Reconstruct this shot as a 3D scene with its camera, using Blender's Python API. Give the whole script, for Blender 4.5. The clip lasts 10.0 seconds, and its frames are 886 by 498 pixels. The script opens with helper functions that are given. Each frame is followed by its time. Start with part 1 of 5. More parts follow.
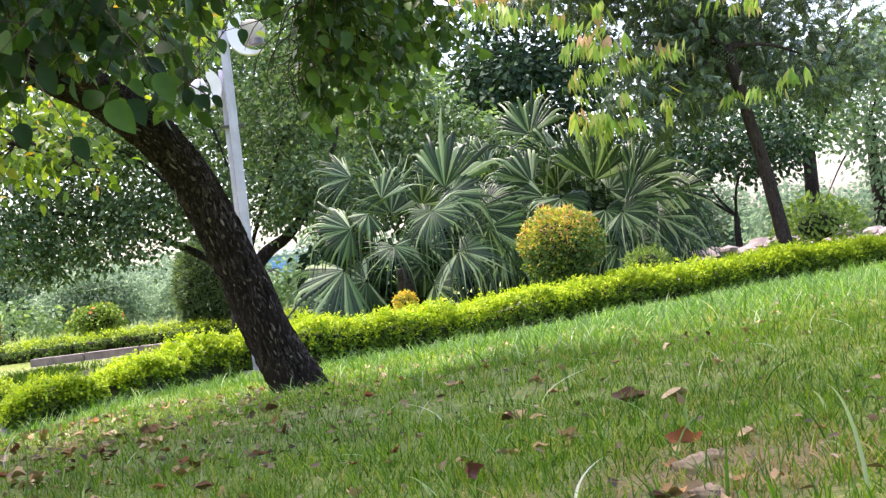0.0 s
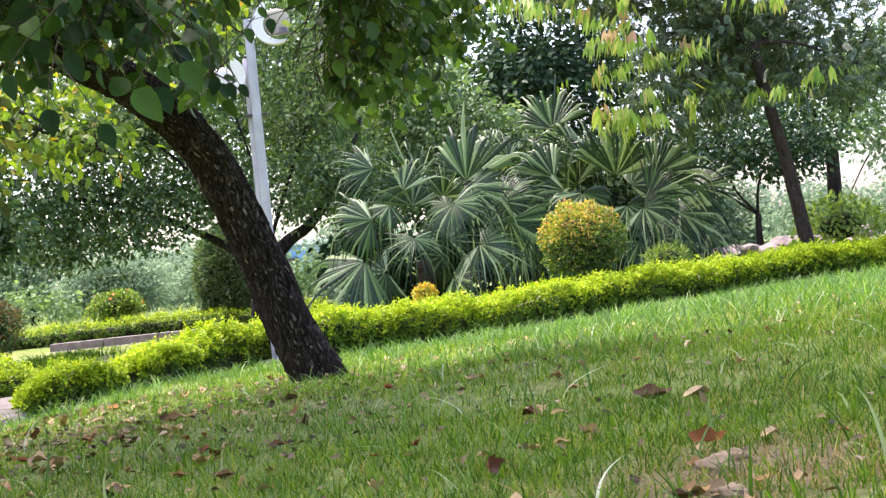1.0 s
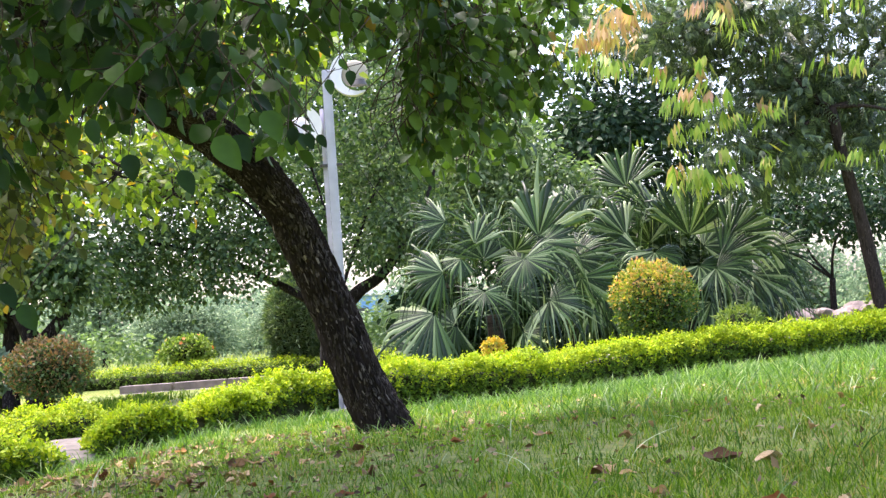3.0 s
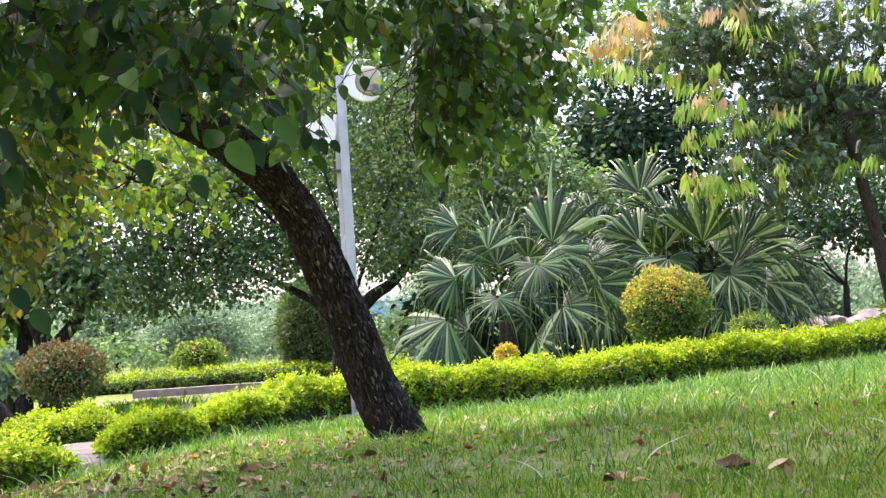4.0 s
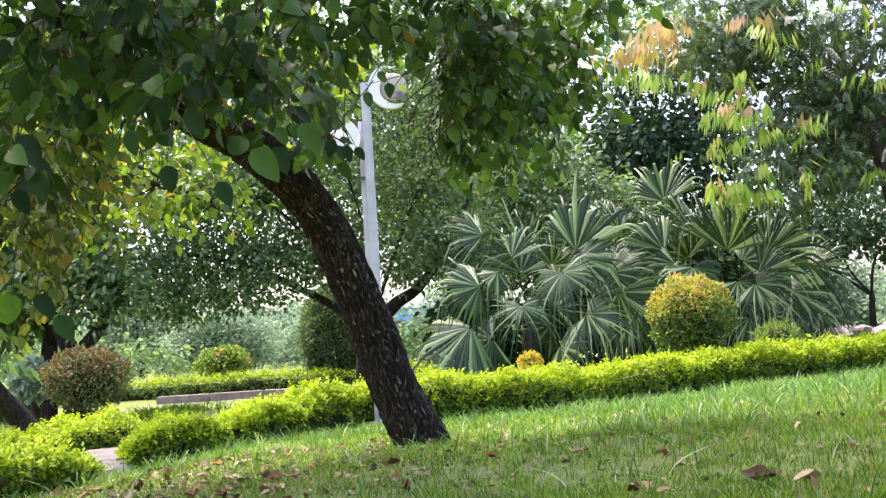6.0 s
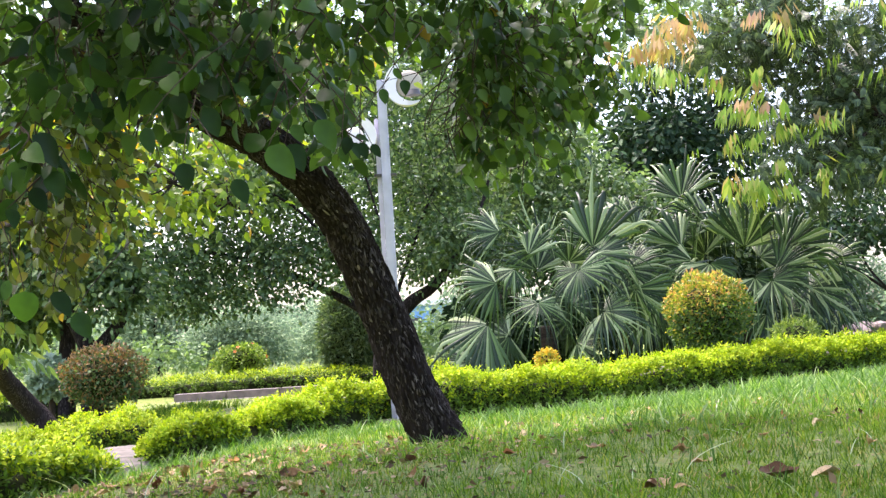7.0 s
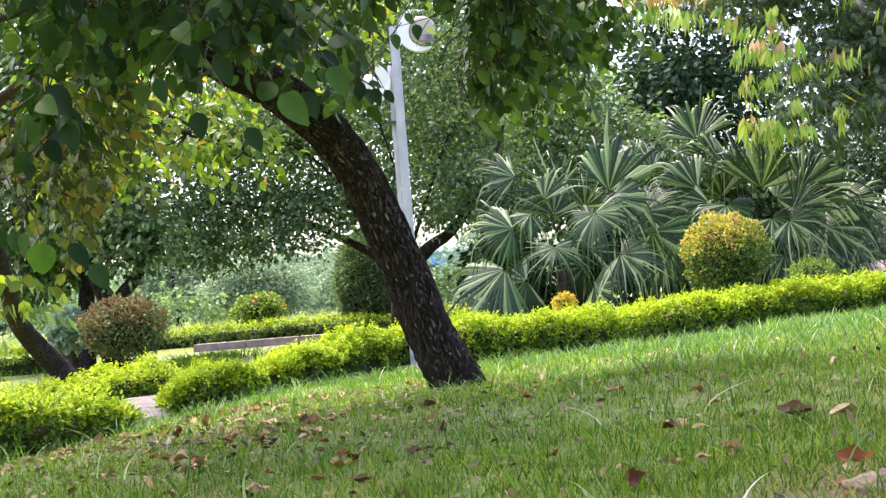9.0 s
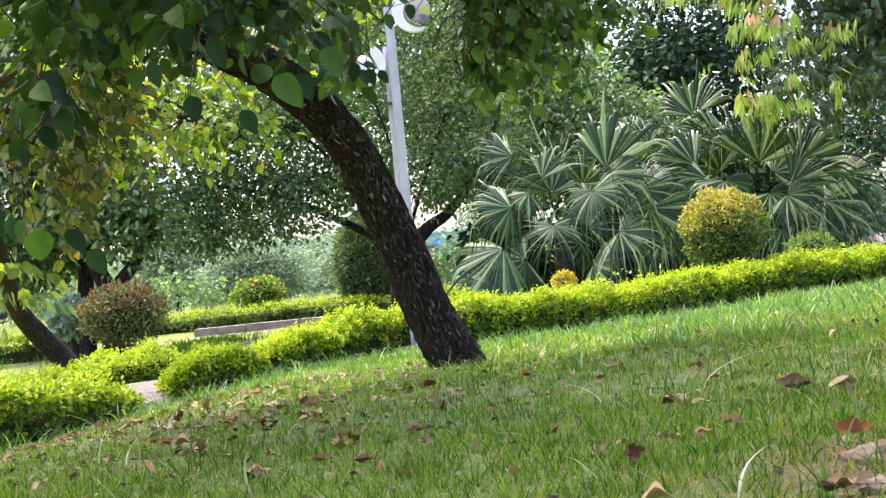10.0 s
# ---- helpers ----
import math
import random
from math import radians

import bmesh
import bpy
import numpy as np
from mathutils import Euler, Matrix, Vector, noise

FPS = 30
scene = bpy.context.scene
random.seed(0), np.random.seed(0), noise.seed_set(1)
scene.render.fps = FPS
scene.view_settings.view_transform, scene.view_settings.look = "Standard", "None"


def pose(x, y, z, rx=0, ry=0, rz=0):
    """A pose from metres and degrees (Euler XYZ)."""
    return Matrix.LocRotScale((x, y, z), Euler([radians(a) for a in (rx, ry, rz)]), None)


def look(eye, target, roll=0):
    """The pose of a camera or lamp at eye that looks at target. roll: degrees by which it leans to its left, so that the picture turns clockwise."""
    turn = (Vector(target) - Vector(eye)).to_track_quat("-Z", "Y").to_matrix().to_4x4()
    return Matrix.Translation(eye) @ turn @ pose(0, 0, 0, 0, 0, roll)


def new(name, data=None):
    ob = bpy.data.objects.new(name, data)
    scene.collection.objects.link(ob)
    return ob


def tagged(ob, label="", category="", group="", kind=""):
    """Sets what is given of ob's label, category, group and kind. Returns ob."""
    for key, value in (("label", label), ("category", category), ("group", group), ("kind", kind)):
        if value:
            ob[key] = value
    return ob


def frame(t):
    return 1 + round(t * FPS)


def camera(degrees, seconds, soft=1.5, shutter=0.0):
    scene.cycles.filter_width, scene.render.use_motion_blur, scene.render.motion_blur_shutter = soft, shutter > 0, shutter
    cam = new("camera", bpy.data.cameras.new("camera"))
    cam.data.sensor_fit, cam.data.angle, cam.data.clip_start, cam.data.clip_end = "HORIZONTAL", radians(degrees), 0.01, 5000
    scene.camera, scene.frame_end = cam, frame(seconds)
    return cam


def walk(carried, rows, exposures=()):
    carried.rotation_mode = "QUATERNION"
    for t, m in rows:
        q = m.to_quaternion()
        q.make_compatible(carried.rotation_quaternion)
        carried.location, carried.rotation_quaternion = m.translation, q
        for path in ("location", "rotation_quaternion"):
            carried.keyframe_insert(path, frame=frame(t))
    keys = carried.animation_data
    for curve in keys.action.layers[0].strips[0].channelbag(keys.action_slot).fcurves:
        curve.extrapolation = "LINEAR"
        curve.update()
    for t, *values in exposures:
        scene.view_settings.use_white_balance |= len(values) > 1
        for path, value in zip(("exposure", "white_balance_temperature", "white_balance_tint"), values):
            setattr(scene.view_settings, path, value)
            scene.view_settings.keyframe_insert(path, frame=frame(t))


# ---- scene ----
cam = camera(31.5, 10.0, soft=1.4)
ROWS = [
    (0, 0.0185, -0.0159, 0.4432, 90.845, 6.866, -3.645),
    (0.5, 0.0144, -0.0134, 0.4451, 90.286, 6.274, -3.406),
    (1, 0.0076, -0.0108, 0.4467, 90.645, 5.810, -2.945),
    (1.5, 0.0037, -0.0093, 0.4481, 91.177, 5.278, -2.282),
    (2, 0.0060, -0.0094, 0.4476, 91.859, 4.828, -1.573),
    (2.5, 0.0011, -0.0103, 0.4487, 92.457, 4.348, -0.895),
    (4, -0.0004, -0.0061, 0.4495, 93.057, 3.779, 0.036),
    (4.5, 0.0000, 0.0000, 0.4500, 93.106, 3.695, 0.200),
    (5, 0.0008, 0.0023, 0.4494, 93.183, 3.645, 0.385),
    (5.5, -0.0015, 0.0070, 0.4514, 93.377, 3.535, 0.616),
    (7, -0.0000, 0.0107, 0.4499, 93.320, 3.606, 1.513),
    (7.5, -0.0008, 0.0063, 0.4486, 92.902, 3.753, 1.766),
    (8, -0.0001, 0.0059, 0.4480, 92.305, 4.013, 1.960),
    (8.5, 0.0016, 0.0085, 0.4464, 91.793, 4.306, 2.091),
    (9, 0.0029, 0.0099, 0.4456, 91.415, 4.574, 2.158),
    (9.5, 0.0035, 0.0075, 0.4452, 90.994, 4.943, 2.149),
    (10, 0.0077, 0.0098, 0.4424, 90.702, 5.567, 2.141),
]
walk(cam, [(t, pose(x, y, z, rx, ry, rz)) for t, x, y, z, rx, ry, rz in ROWS],
     exposures=[(0.0, 2.37, 6500, 23), (4.0, 2.42, 6500, 23), (10.0, 2.47, 6500, 23)])

# ---- light: hazy high sun ahead and to the left, bright sky ----
SUN_EL, SUN_AZ = 64.0, -50.0        # azimuth from +y towards +x
world = bpy.data.worlds.new("World")
scene.world = world
world.use_nodes = True
wn = world.node_tree
sky = wn.nodes.new("ShaderNodeTexSky")
sky.sky_type = 'NISHITA'
sky.sun_disc = False
sky.sun_elevation = radians(SUN_EL)
sky.sun_rotation = radians(SUN_AZ)
sky.air_density, sky.dust_density, sky.ozone_density = 0.9, 3.5, 1.3
wn.nodes["Background"].inputs[1].default_value = 0.15
wn.links.new(sky.outputs[0], wn.nodes["Background"].inputs[0])
sun = new("sun", bpy.data.lights.new("sun", 'SUN'))
sun.data.energy, sun.data.angle, sun.data.color = 1.8, radians(38.0), (1.0, 0.95, 0.86)
sd = Vector((math.sin(radians(SUN_AZ)) * math.cos(radians(SUN_EL)),
             math.cos(radians(SUN_AZ)) * math.cos(radians(SUN_EL)), math.sin(radians(SUN_EL))))
sun.matrix_world = look(sd * 50, (0, 0, 0))


# ---- materials ----
def mat(name):
    m = bpy.data.materials.new(name)
    m.use_nodes = True
    return m, m.node_tree, m.node_tree.nodes["Principled BSDF"]


def ramp(nt, src, stops):
    r = nt.nodes.new("ShaderNodeValToRGB")
    e = r.color_ramp.elements
    while len(e) < len(stops):
        e.new(0.5)
    for el, (p, c) in zip(e, stops):
        el.position, el.color = p, (*c, 1)
    nt.links.new(src, r.inputs[0])
    return r.outputs[0]


def tex_noise(nt, scale, detail=4.0, stretch=None, coord="Object", rough=0.55):
    tc = nt.nodes.new("ShaderNodeTexCoord")
    n = nt.nodes.new("ShaderNodeTexNoise")
    n.inputs["Scale"].default_value, n.inputs["Detail"].default_value = scale, detail
    n.inputs["Roughness"].default_value = rough
    src = tc.outputs[coord]
    if stretch:
        mp = nt.nodes.new("ShaderNodeMapping")
        mp.inputs["Scale"].default_value = stretch
        nt.links.new(src, mp.inputs[0])
        src = mp.outputs[0]
    nt.links.new(src, n.inputs["Vector"])
    return n.outputs["Fac"]


def mixc(nt, fac, a, b, mode='MIX'):
    x = nt.nodes.new("ShaderNodeMix")
    x.data_type, x.blend_type = 'RGBA', mode
    if isinstance(fac, (int, float)):
        x.inputs[0].default_value = fac
    else:
        nt.links.new(fac, x.inputs[0])
    for i, v in ((6, a), (7, b)):
        if isinstance(v, tuple):
            x.inputs[i].default_value = (*v, 1)
        else:
            nt.links.new(v, x.inputs[i])
    return x.outputs[2]


def bump(nt, bsdf, src, strength, dist):
    b = nt.nodes.new("ShaderNodeBump")
    b.inputs["Strength"].default_value, b.inputs["Distance"].default_value = strength, dist
    nt.links.new(src, b.inputs["Height"])
    nt.links.new(b.outputs[0], bsdf.inputs["Normal"])


def foliage(name, stops, translucent=0.35, rough=0.45, per="island", glow=(1.15, 1.25, 0.55), patch=1.3):
    """Leaf material: colour varies leaf by leaf and by patches; light shines through."""
    m, nt, b = mat(name)
    if per == "island":
        g = nt.nodes.new("ShaderNodeNewGeometry").outputs["Random Per Island"]
    else:
        g = nt.nodes.new("ShaderNodeObjectInfo").outputs["Random"]
    col = ramp(nt, g, stops)
    big = tex_noise(nt, patch, 2.0)
    mid = ramp(nt, big, [(0.3, (0.72, 0.75, 0.75)), (0.7, (1.18, 1.15, 1.1))])
    col = mixc(nt, 1.0, col, mid, 'MULTIPLY')
    nt.links.new(col, b.inputs["Base Color"])
    b.inputs["Roughness"].default_value = rough
    b.inputs["Specular IOR Level"].default_value = 0.36
    t = nt.nodes.new("ShaderNodeBsdfTranslucent")
    nt.links.new(mixc(nt, 1.0, col, glow, 'MULTIPLY'), t.inputs[0])
    ms = nt.nodes.new("ShaderNodeMixShader")
    ms.inputs[0].default_value = translucent
    nt.links.new(b.outputs[0], ms.inputs[1])
    nt.links.new(t.outputs[0], ms.inputs[2])
    nt.links.new(ms.outputs[0], nt.nodes["Material Output"].inputs[0])
    return m


M_NEAR = foliage("near_leaf", [(0, (0.024, 0.054, 0.014)), (0.6, (0.062, 0.115, 0.03)), (0.985, (0.13, 0.21, 0.05)), (1, (0.24, 0.15, 0.03))], 0.26, 0.42, glow=(1.15, 1.4, 0.45))
M_OLIVE = foliage("olive_leaf", [(0, (0.045, 0.06, 0.015)), (0.5, (0.115, 0.14, 0.03)), (0.85, (0.22, 0.26, 0.045)), (1, (0.32, 0.19, 0.045))], 0.4, 0.5, glow=(1.2, 1.3, 0.4))
# darker copy of near_leaf for the closest leaves; their shade is in the colour
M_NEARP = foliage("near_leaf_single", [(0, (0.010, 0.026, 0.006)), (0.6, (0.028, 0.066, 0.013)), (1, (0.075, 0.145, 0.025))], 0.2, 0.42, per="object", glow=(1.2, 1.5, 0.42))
for m_ in (M_NEAR, M_NEARP):
    m_.node_tree.nodes["Principled BSDF"].inputs["Specular IOR Level"].default_value = 0.14
# yellow-green leaf; part of its backlight is put into the colour
M_LIME = foliage("backlit_leaf", [(0, (0.04, 0.074, 0.015)), (0.4, (0.098, 0.165, 0.026)), (0.8, (0.185, 0.265, 0.038)), (0.95, (0.27, 0.31, 0.044)), (1, (0.58, 0.27, 0.04))], 0.5, 0.4, glow=(1.3, 1.45, 0.4))
# brighter copy of the leaf green; sun through the leaf is in the colour
M_SUNLIT = foliage("sunlit_leaf", [(0, (0.045, 0.105, 0.007)), (1, (0.08, 0.155, 0.011))], 0.5, 0.5, per="object", glow=(1.1, 1.4, 0.3))
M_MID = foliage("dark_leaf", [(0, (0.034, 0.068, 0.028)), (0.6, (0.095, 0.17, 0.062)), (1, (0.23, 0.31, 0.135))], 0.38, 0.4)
M_DEEP = foliage("deep_leaf", [(0, (0.018, 0.042, 0.025)), (0.7, (0.04, 0.08, 0.042)), (1, (0.075, 0.125, 0.06))], 0.2, 0.4)
M_RIGHT = foliage("drooping_leaf", [(0, (0.04, 0.068, 0.04)), (0.7, (0.098, 0.15, 0.082)), (1, (0.22, 0.29, 0.13))], 0.3, 0.38)
M_YOUNG = foliage("young_leaf", [(0, (0.12, 0.24, 0.03)), (0.5, (0.27, 0.42, 0.065)), (0.85, (0.42, 0.49, 0.11)), (1, (0.52, 0.40, 0.17))], 0.4, 0.4, glow=(1.2, 1.2, 0.5), patch=3.0)
M_TIPS = foliage("tip_leaf", [(0, (0.36, 0.33, 0.10)), (0.5, (0.48, 0.33, 0.15)), (1, (0.50, 0.29, 0.20))], 0.4, 0.4, patch=3.0)
M_PALE = foliage("pale_leaf", [(0, (0.10, 0.17, 0.08)), (0.7, (0.18, 0.27, 0.13)), (1, (0.28, 0.37, 0.20))], 0.4, 0.55)
# distance haze is put into the next two paler, flatter greens
M_FAR = foliage("hazed_far_leaf", [(0, (0.12, 0.20, 0.12)), (0.7, (0.20, 0.29, 0.17)), (1, (0.30, 0.38, 0.24))], 0.5, 0.9, glow=(1, 1, 1), patch=0.15)
M_SAGE = foliage("hazed_sage_leaf", [(0, (0.11, 0.185, 0.105)), (0.7, (0.20, 0.29, 0.165)), (1, (0.30, 0.39, 0.24))], 0.5, 0.9, glow=(1, 1, 1), patch=0.6)
# pale blue-green leaf, brightened further to put sky light into the colour
M_SKYLIT = foliage("skylit_leaf", [(0, (0.17, 0.27, 0.17)), (0.6, (0.32, 0.43, 0.29)), (1, (0.46, 0.55, 0.42))], 0.4, 0.6, glow=(1, 1, 0.9))
M_FRESH = foliage("fresh_leaf", [(0, (0.06, 0.115, 0.05)), (0.6, (0.14, 0.225, 0.105)), (1, (0.28, 0.37, 0.21))], 0.42, 0.36)
M_GAPSHADE = foliage("gap_shade_leaf", [(0, (0.01, 0.024, 0.01)), (0.7, (0.025, 0.05, 0.02)), (1, (0.05, 0.09, 0.035))], 0.15, 0.7)
M_DEEP.node_tree.nodes["Principled BSDF"].inputs["Specular IOR Level"].default_value = 0.1
M_RIGHT.node_tree.nodes["Principled BSDF"].inputs["Specular IOR Level"].default_value = 0.42
for m_ in (M_PALE, M_YOUNG, M_TIPS):
    m_.node_tree.nodes["Principled BSDF"].inputs["Specular IOR Level"].default_value = 0.2
M_GAPSHADE.node_tree.nodes["Principled BSDF"].inputs["Specular IOR Level"].default_value = 0.05
for m_ in (M_MID, M_FRESH):
    m_.node_tree.nodes["Principled BSDF"].inputs["Specular IOR Level"].default_value = 0.32
    m_.node_tree.nodes["Principled BSDF"].inputs["Roughness"].default_value = 0.45
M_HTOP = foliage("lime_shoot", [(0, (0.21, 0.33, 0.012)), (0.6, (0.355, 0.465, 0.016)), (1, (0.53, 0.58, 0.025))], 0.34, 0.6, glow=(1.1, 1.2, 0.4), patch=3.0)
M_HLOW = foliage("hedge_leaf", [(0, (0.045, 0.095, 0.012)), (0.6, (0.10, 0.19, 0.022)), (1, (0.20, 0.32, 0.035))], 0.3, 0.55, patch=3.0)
for m_ in (M_HTOP, M_HLOW):
    m_.node_tree.nodes["Principled BSDF"].inputs["Specular IOR Level"].default_value = 0.2
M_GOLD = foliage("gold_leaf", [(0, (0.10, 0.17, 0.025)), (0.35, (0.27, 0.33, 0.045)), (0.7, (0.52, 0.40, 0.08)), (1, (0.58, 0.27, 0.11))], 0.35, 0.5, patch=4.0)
M_BRONZE = foliage("bronze_leaf", [(0, (0.07, 0.075, 0.025)), (0.5, (0.22, 0.135, 0.06)), (1, (0.42, 0.22, 0.10))], 0.3, 0.5, patch=4.0)
# the palest stop paints sky highlights onto fingers picked at random
M_PALM = foliage("palm_blade", [(0, (0.006, 0.018, 0.004)), (0.4, (0.020, 0.052, 0.010)), (0.72, (0.09, 0.165, 0.045)), (1, (0.42, 0.50, 0.28))], 0.2, 0.34, patch=2.0)
M_PALM.node_tree.nodes["Principled BSDF"].inputs["Specular IOR Level"].default_value = 0.36
M_CONIFER = foliage("conifer_needle", [(0, (0.05, 0.095, 0.045)), (0.6, (0.11, 0.17, 0.08)), (1, (0.22, 0.29, 0.15))], 0.25, 0.6, patch=5.0)
M_SHRUB = foliage("shrub_leaf", [(0, (0.09, 0.16, 0.03)), (0.6, (0.19, 0.28, 0.055)), (1, (0.36, 0.43, 0.11))], 0.4, 0.5)
M_FLOWER = foliage("orange_flower", [(0, (0.66, 0.13, 0.03)), (1, (0.75, 0.24, 0.04))], 0.3, 0.5)
M_CROTON = foliage("croton_leaf", [(0, (0.30, 0.34, 0.04)), (0.5, (0.58, 0.44, 0.05)), (1, (0.66, 0.36, 0.05))], 0.3, 0.5)
M_GRASS = foliage("grass_blade", [(0, (0.035, 0.088, 0.007)), (0.5, (0.094, 0.188, 0.013)), (0.88, (0.205, 0.318, 0.025)), (0.97, (0.30, 0.30, 0.055)), (1, (0.40, 0.31, 0.12))], 0.42, 0.6, patch=1.6)
M_GRASS.node_tree.nodes["Principled BSDF"].inputs["Specular IOR Level"].default_value = 0.15
M_TALLG = foliage("tall_grass", [(0, (0.030, 0.085, 0.012)), (0.6, (0.072, 0.165, 0.024)), (0.9, (0.15, 0.275, 0.05)), (1, (0.32, 0.41, 0.20))], 0.42, 0.5, patch=2.0)
M_TALLG.node_tree.nodes["Principled BSDF"].inputs["Specular IOR Level"].default_value = 0.25
M_STRAW = foliage("straw", [(0, (0.24, 0.165, 0.06)), (0.6, (0.36, 0.26, 0.10)), (1, (0.46, 0.36, 0.17))], 0.2, 0.8)
M_STRAW.node_tree.nodes["Principled BSDF"].inputs["Specular IOR Level"].default_value = 0.1
M_BLEACH = foliage("bleached_blade", [(0, (0.24, 0.32, 0.18)), (0.6, (0.38, 0.45, 0.30)), (1, (0.52, 0.56, 0.44))], 0.3, 0.4)
M_CRUMB = foliage("crumb", [(0, (0.04, 0.022, 0.014)), (0.5, (0.13, 0.08, 0.04)), (0.85, (0.28, 0.19, 0.10)), (1, (0.42, 0.31, 0.2))], 0.05, 0.7)
M_MEADOW = foliage("meadow_blade", [(0, (0.22, 0.30, 0.10)), (0.6, (0.32, 0.38, 0.15)), (1, (0.42, 0.44, 0.22))], 0.3, 0.6)


def litter(name, a, b_, c):
    m, nt, b = mat(name)
    g = nt.nodes.new("ShaderNodeObjectInfo").outputs["Random"]
    col = ramp(nt, g, [(0, a), (0.5, b_), (1, c)])
    n = tex_noise(nt, 55.0, 5.0)
    col = mixc(nt, 1.0, col, ramp(nt, n, [(0.3, (0.5, 0.45, 0.4)), (0.7, (1.2, 1.15, 1.1))]), 'MULTIPLY')
    nt.links.new(col, b.inputs["Base Color"])
    b.inputs["Roughness"].default_value = 0.6
    b.inputs["Specular IOR Level"].default_value = 0.2
    bump(nt, b, n, 0.5, 0.002)
    return m


M_DRY = litter("dry_leaf", (0.24, 0.13, 0.05), (0.42, 0.26, 0.11), (0.60, 0.43, 0.23))
M_RED = litter("rust_leaf", (0.13, 0.042, 0.014), (0.24, 0.085, 0.022), (0.40, 0.19, 0.05))
M_UMBER = litter("umber_leaf", (0.05, 0.024, 0.01), (0.11, 0.052, 0.02), (0.17, 0.085, 0.032))
M_ASH = litter("ashen_leaf", (0.42, 0.28, 0.14), (0.55, 0.39, 0.21), (0.64, 0.50, 0.31))


def bark(name, dark, light, chips):
    m, nt, b = mat(name)
    f = tex_noise(nt, 9.0, 6.0, (3.2, 3.2, 0.8))
    col = ramp(nt, f, [(0.32, dark), (0.55, light), (0.75, dark)])
    flake = tex_noise(nt, 38.0, 3.0, (2.2, 2.2, 0.5))
    k = ramp(nt, flake, [(0.55, (0, 0, 0)), (0.62, (1, 1, 1))])
    k = mixc(nt, 1.0, k, ramp(nt, tex_noise(nt, 7.0, 2.0), [(0.42, (0.05, 0.05, 0.05)), (0.6, (1, 1, 1))]), 'MULTIPLY')
    col = mixc(nt, k, col, chips)
    nt.links.new(col, b.inputs["Base Color"])
    b.inputs["Roughness"].default_value = 0.85
    b.inputs["Specular IOR Level"].default_value = 0.15
    bump(nt, b, f, 0.9, 0.03)
    return m


M_BARK = bark("fissured_bark", (0.009, 0.007, 0.0062), (0.027, 0.02, 0.018), (0.085, 0.072, 0.068))
M_BARK2 = bark("brown_bark", (0.018, 0.013, 0.010), (0.045, 0.033, 0.026), (0.09, 0.07, 0.058))
M_FLAKE = foliage("bark_flake", [(0, (0.016, 0.012, 0.010)), (0.55, (0.036, 0.027, 0.023)), (0.88, (0.085, 0.068, 0.062)), (1, (0.20, 0.17, 0.16))], 0.0, 0.85, patch=6.0)
M_FLAKE1 = foliage("bark_flake_single", [(0, (0.016, 0.012, 0.010)), (0.55, (0.036, 0.027, 0.023)), (0.88, (0.085, 0.068, 0.062)), (1, (0.20, 0.17, 0.16))], 0.0, 0.85, per="object", patch=6.0)
M_TWIG = bark("twig_bark", (0.03, 0.022, 0.016), (0.06, 0.042, 0.028), (0.09, 0.07, 0.05))


def plain(name, col, rough, metal=0.0, vary=0.12, scale=6.0, bumps=0.0, stretch=None):
    m, nt, b = mat(name)
    n = tex_noise(nt, scale, 5.0, stretch)
    lo, hi = tuple(c * (1 - vary) for c in col), tuple(min(1, c * (1 + vary)) for c in col)
    nt.links.new(ramp(nt, n, [(0.35, lo), (0.65, hi)]), b.inputs["Base Color"])
    b.inputs["Roughness"].default_value, b.inputs["Metallic"].default_value = rough, metal
    if bumps:
        bump(nt, b, n, 0.6, bumps)
    return m


M_POST = plain("galvanised_paint", (0.50, 0.48, 0.55), 0.5, 0.0, 0.12, 5.0)
M_WHITE = plain("white_enamel", (0.84, 0.78, 0.80), 0.35, 0.0, 0.05)
M_CREAM = plain("cream_diffuser", (0.42, 0.36, 0.27), 0.4, 0.0, 0.06)
M_BLACK = plain("dark_fixture", (0.06, 0.055, 0.05), 0.5)
M_CONC = plain("weathered_concrete", (0.22, 0.19, 0.17), 0.85, 0.0, 0.3, 5.0, 0.006)
M_PATH = plain("pale_paving", (0.115, 0.098, 0.082), 0.95, 0.0, 0.35, 9.0, 0.006)
M_STONE = plain("rubble_stone", (0.20, 0.16, 0.15), 0.9, 0.0, 0.3, 7.0, 0.02)
M_CLOD = plain("dry_clod", (0.30, 0.215, 0.14), 0.9, 0.0, 0.35, 22.0, 0.01)
M_BLUE = plain("blue_sheeting", (0.16, 0.33, 0.62), 0.5, 0.0, 0.05, 0.5)
M_CORE = plain("twig_and_shade", (0.026, 0.032, 0.012), 0.8, 0.0, 0.4, 14.0, 0.02)
for m_ in (M_CORE, M_BARK, M_BARK2):
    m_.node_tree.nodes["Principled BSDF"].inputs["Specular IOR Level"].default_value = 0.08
M_PETIOLE = plain("petiole", (0.13, 0.19, 0.06), 0.5, 0.0, 0.2)
M_FIBRE = plain("palm_trunk_fibre", (0.03, 0.024, 0.018), 0.9, 0.0, 0.4, 12.0, 0.02, (1, 1, 4))
M_FIBRE.node_tree.nodes["Principled BSDF"].inputs["Specular IOR Level"].default_value = 0.05


def ground_material():
    m, nt, b = mat("lawn_soil")
    n1, n2 = tex_noise(nt, 1.1, 4.0), tex_noise(nt, 38.0, 6.0)
    turf = ramp(nt, n2, [(0.3, (0.06, 0.095, 0.012)), (0.5, (0.12, 0.17, 0.02)), (0.7, (0.24, 0.23, 0.05))])
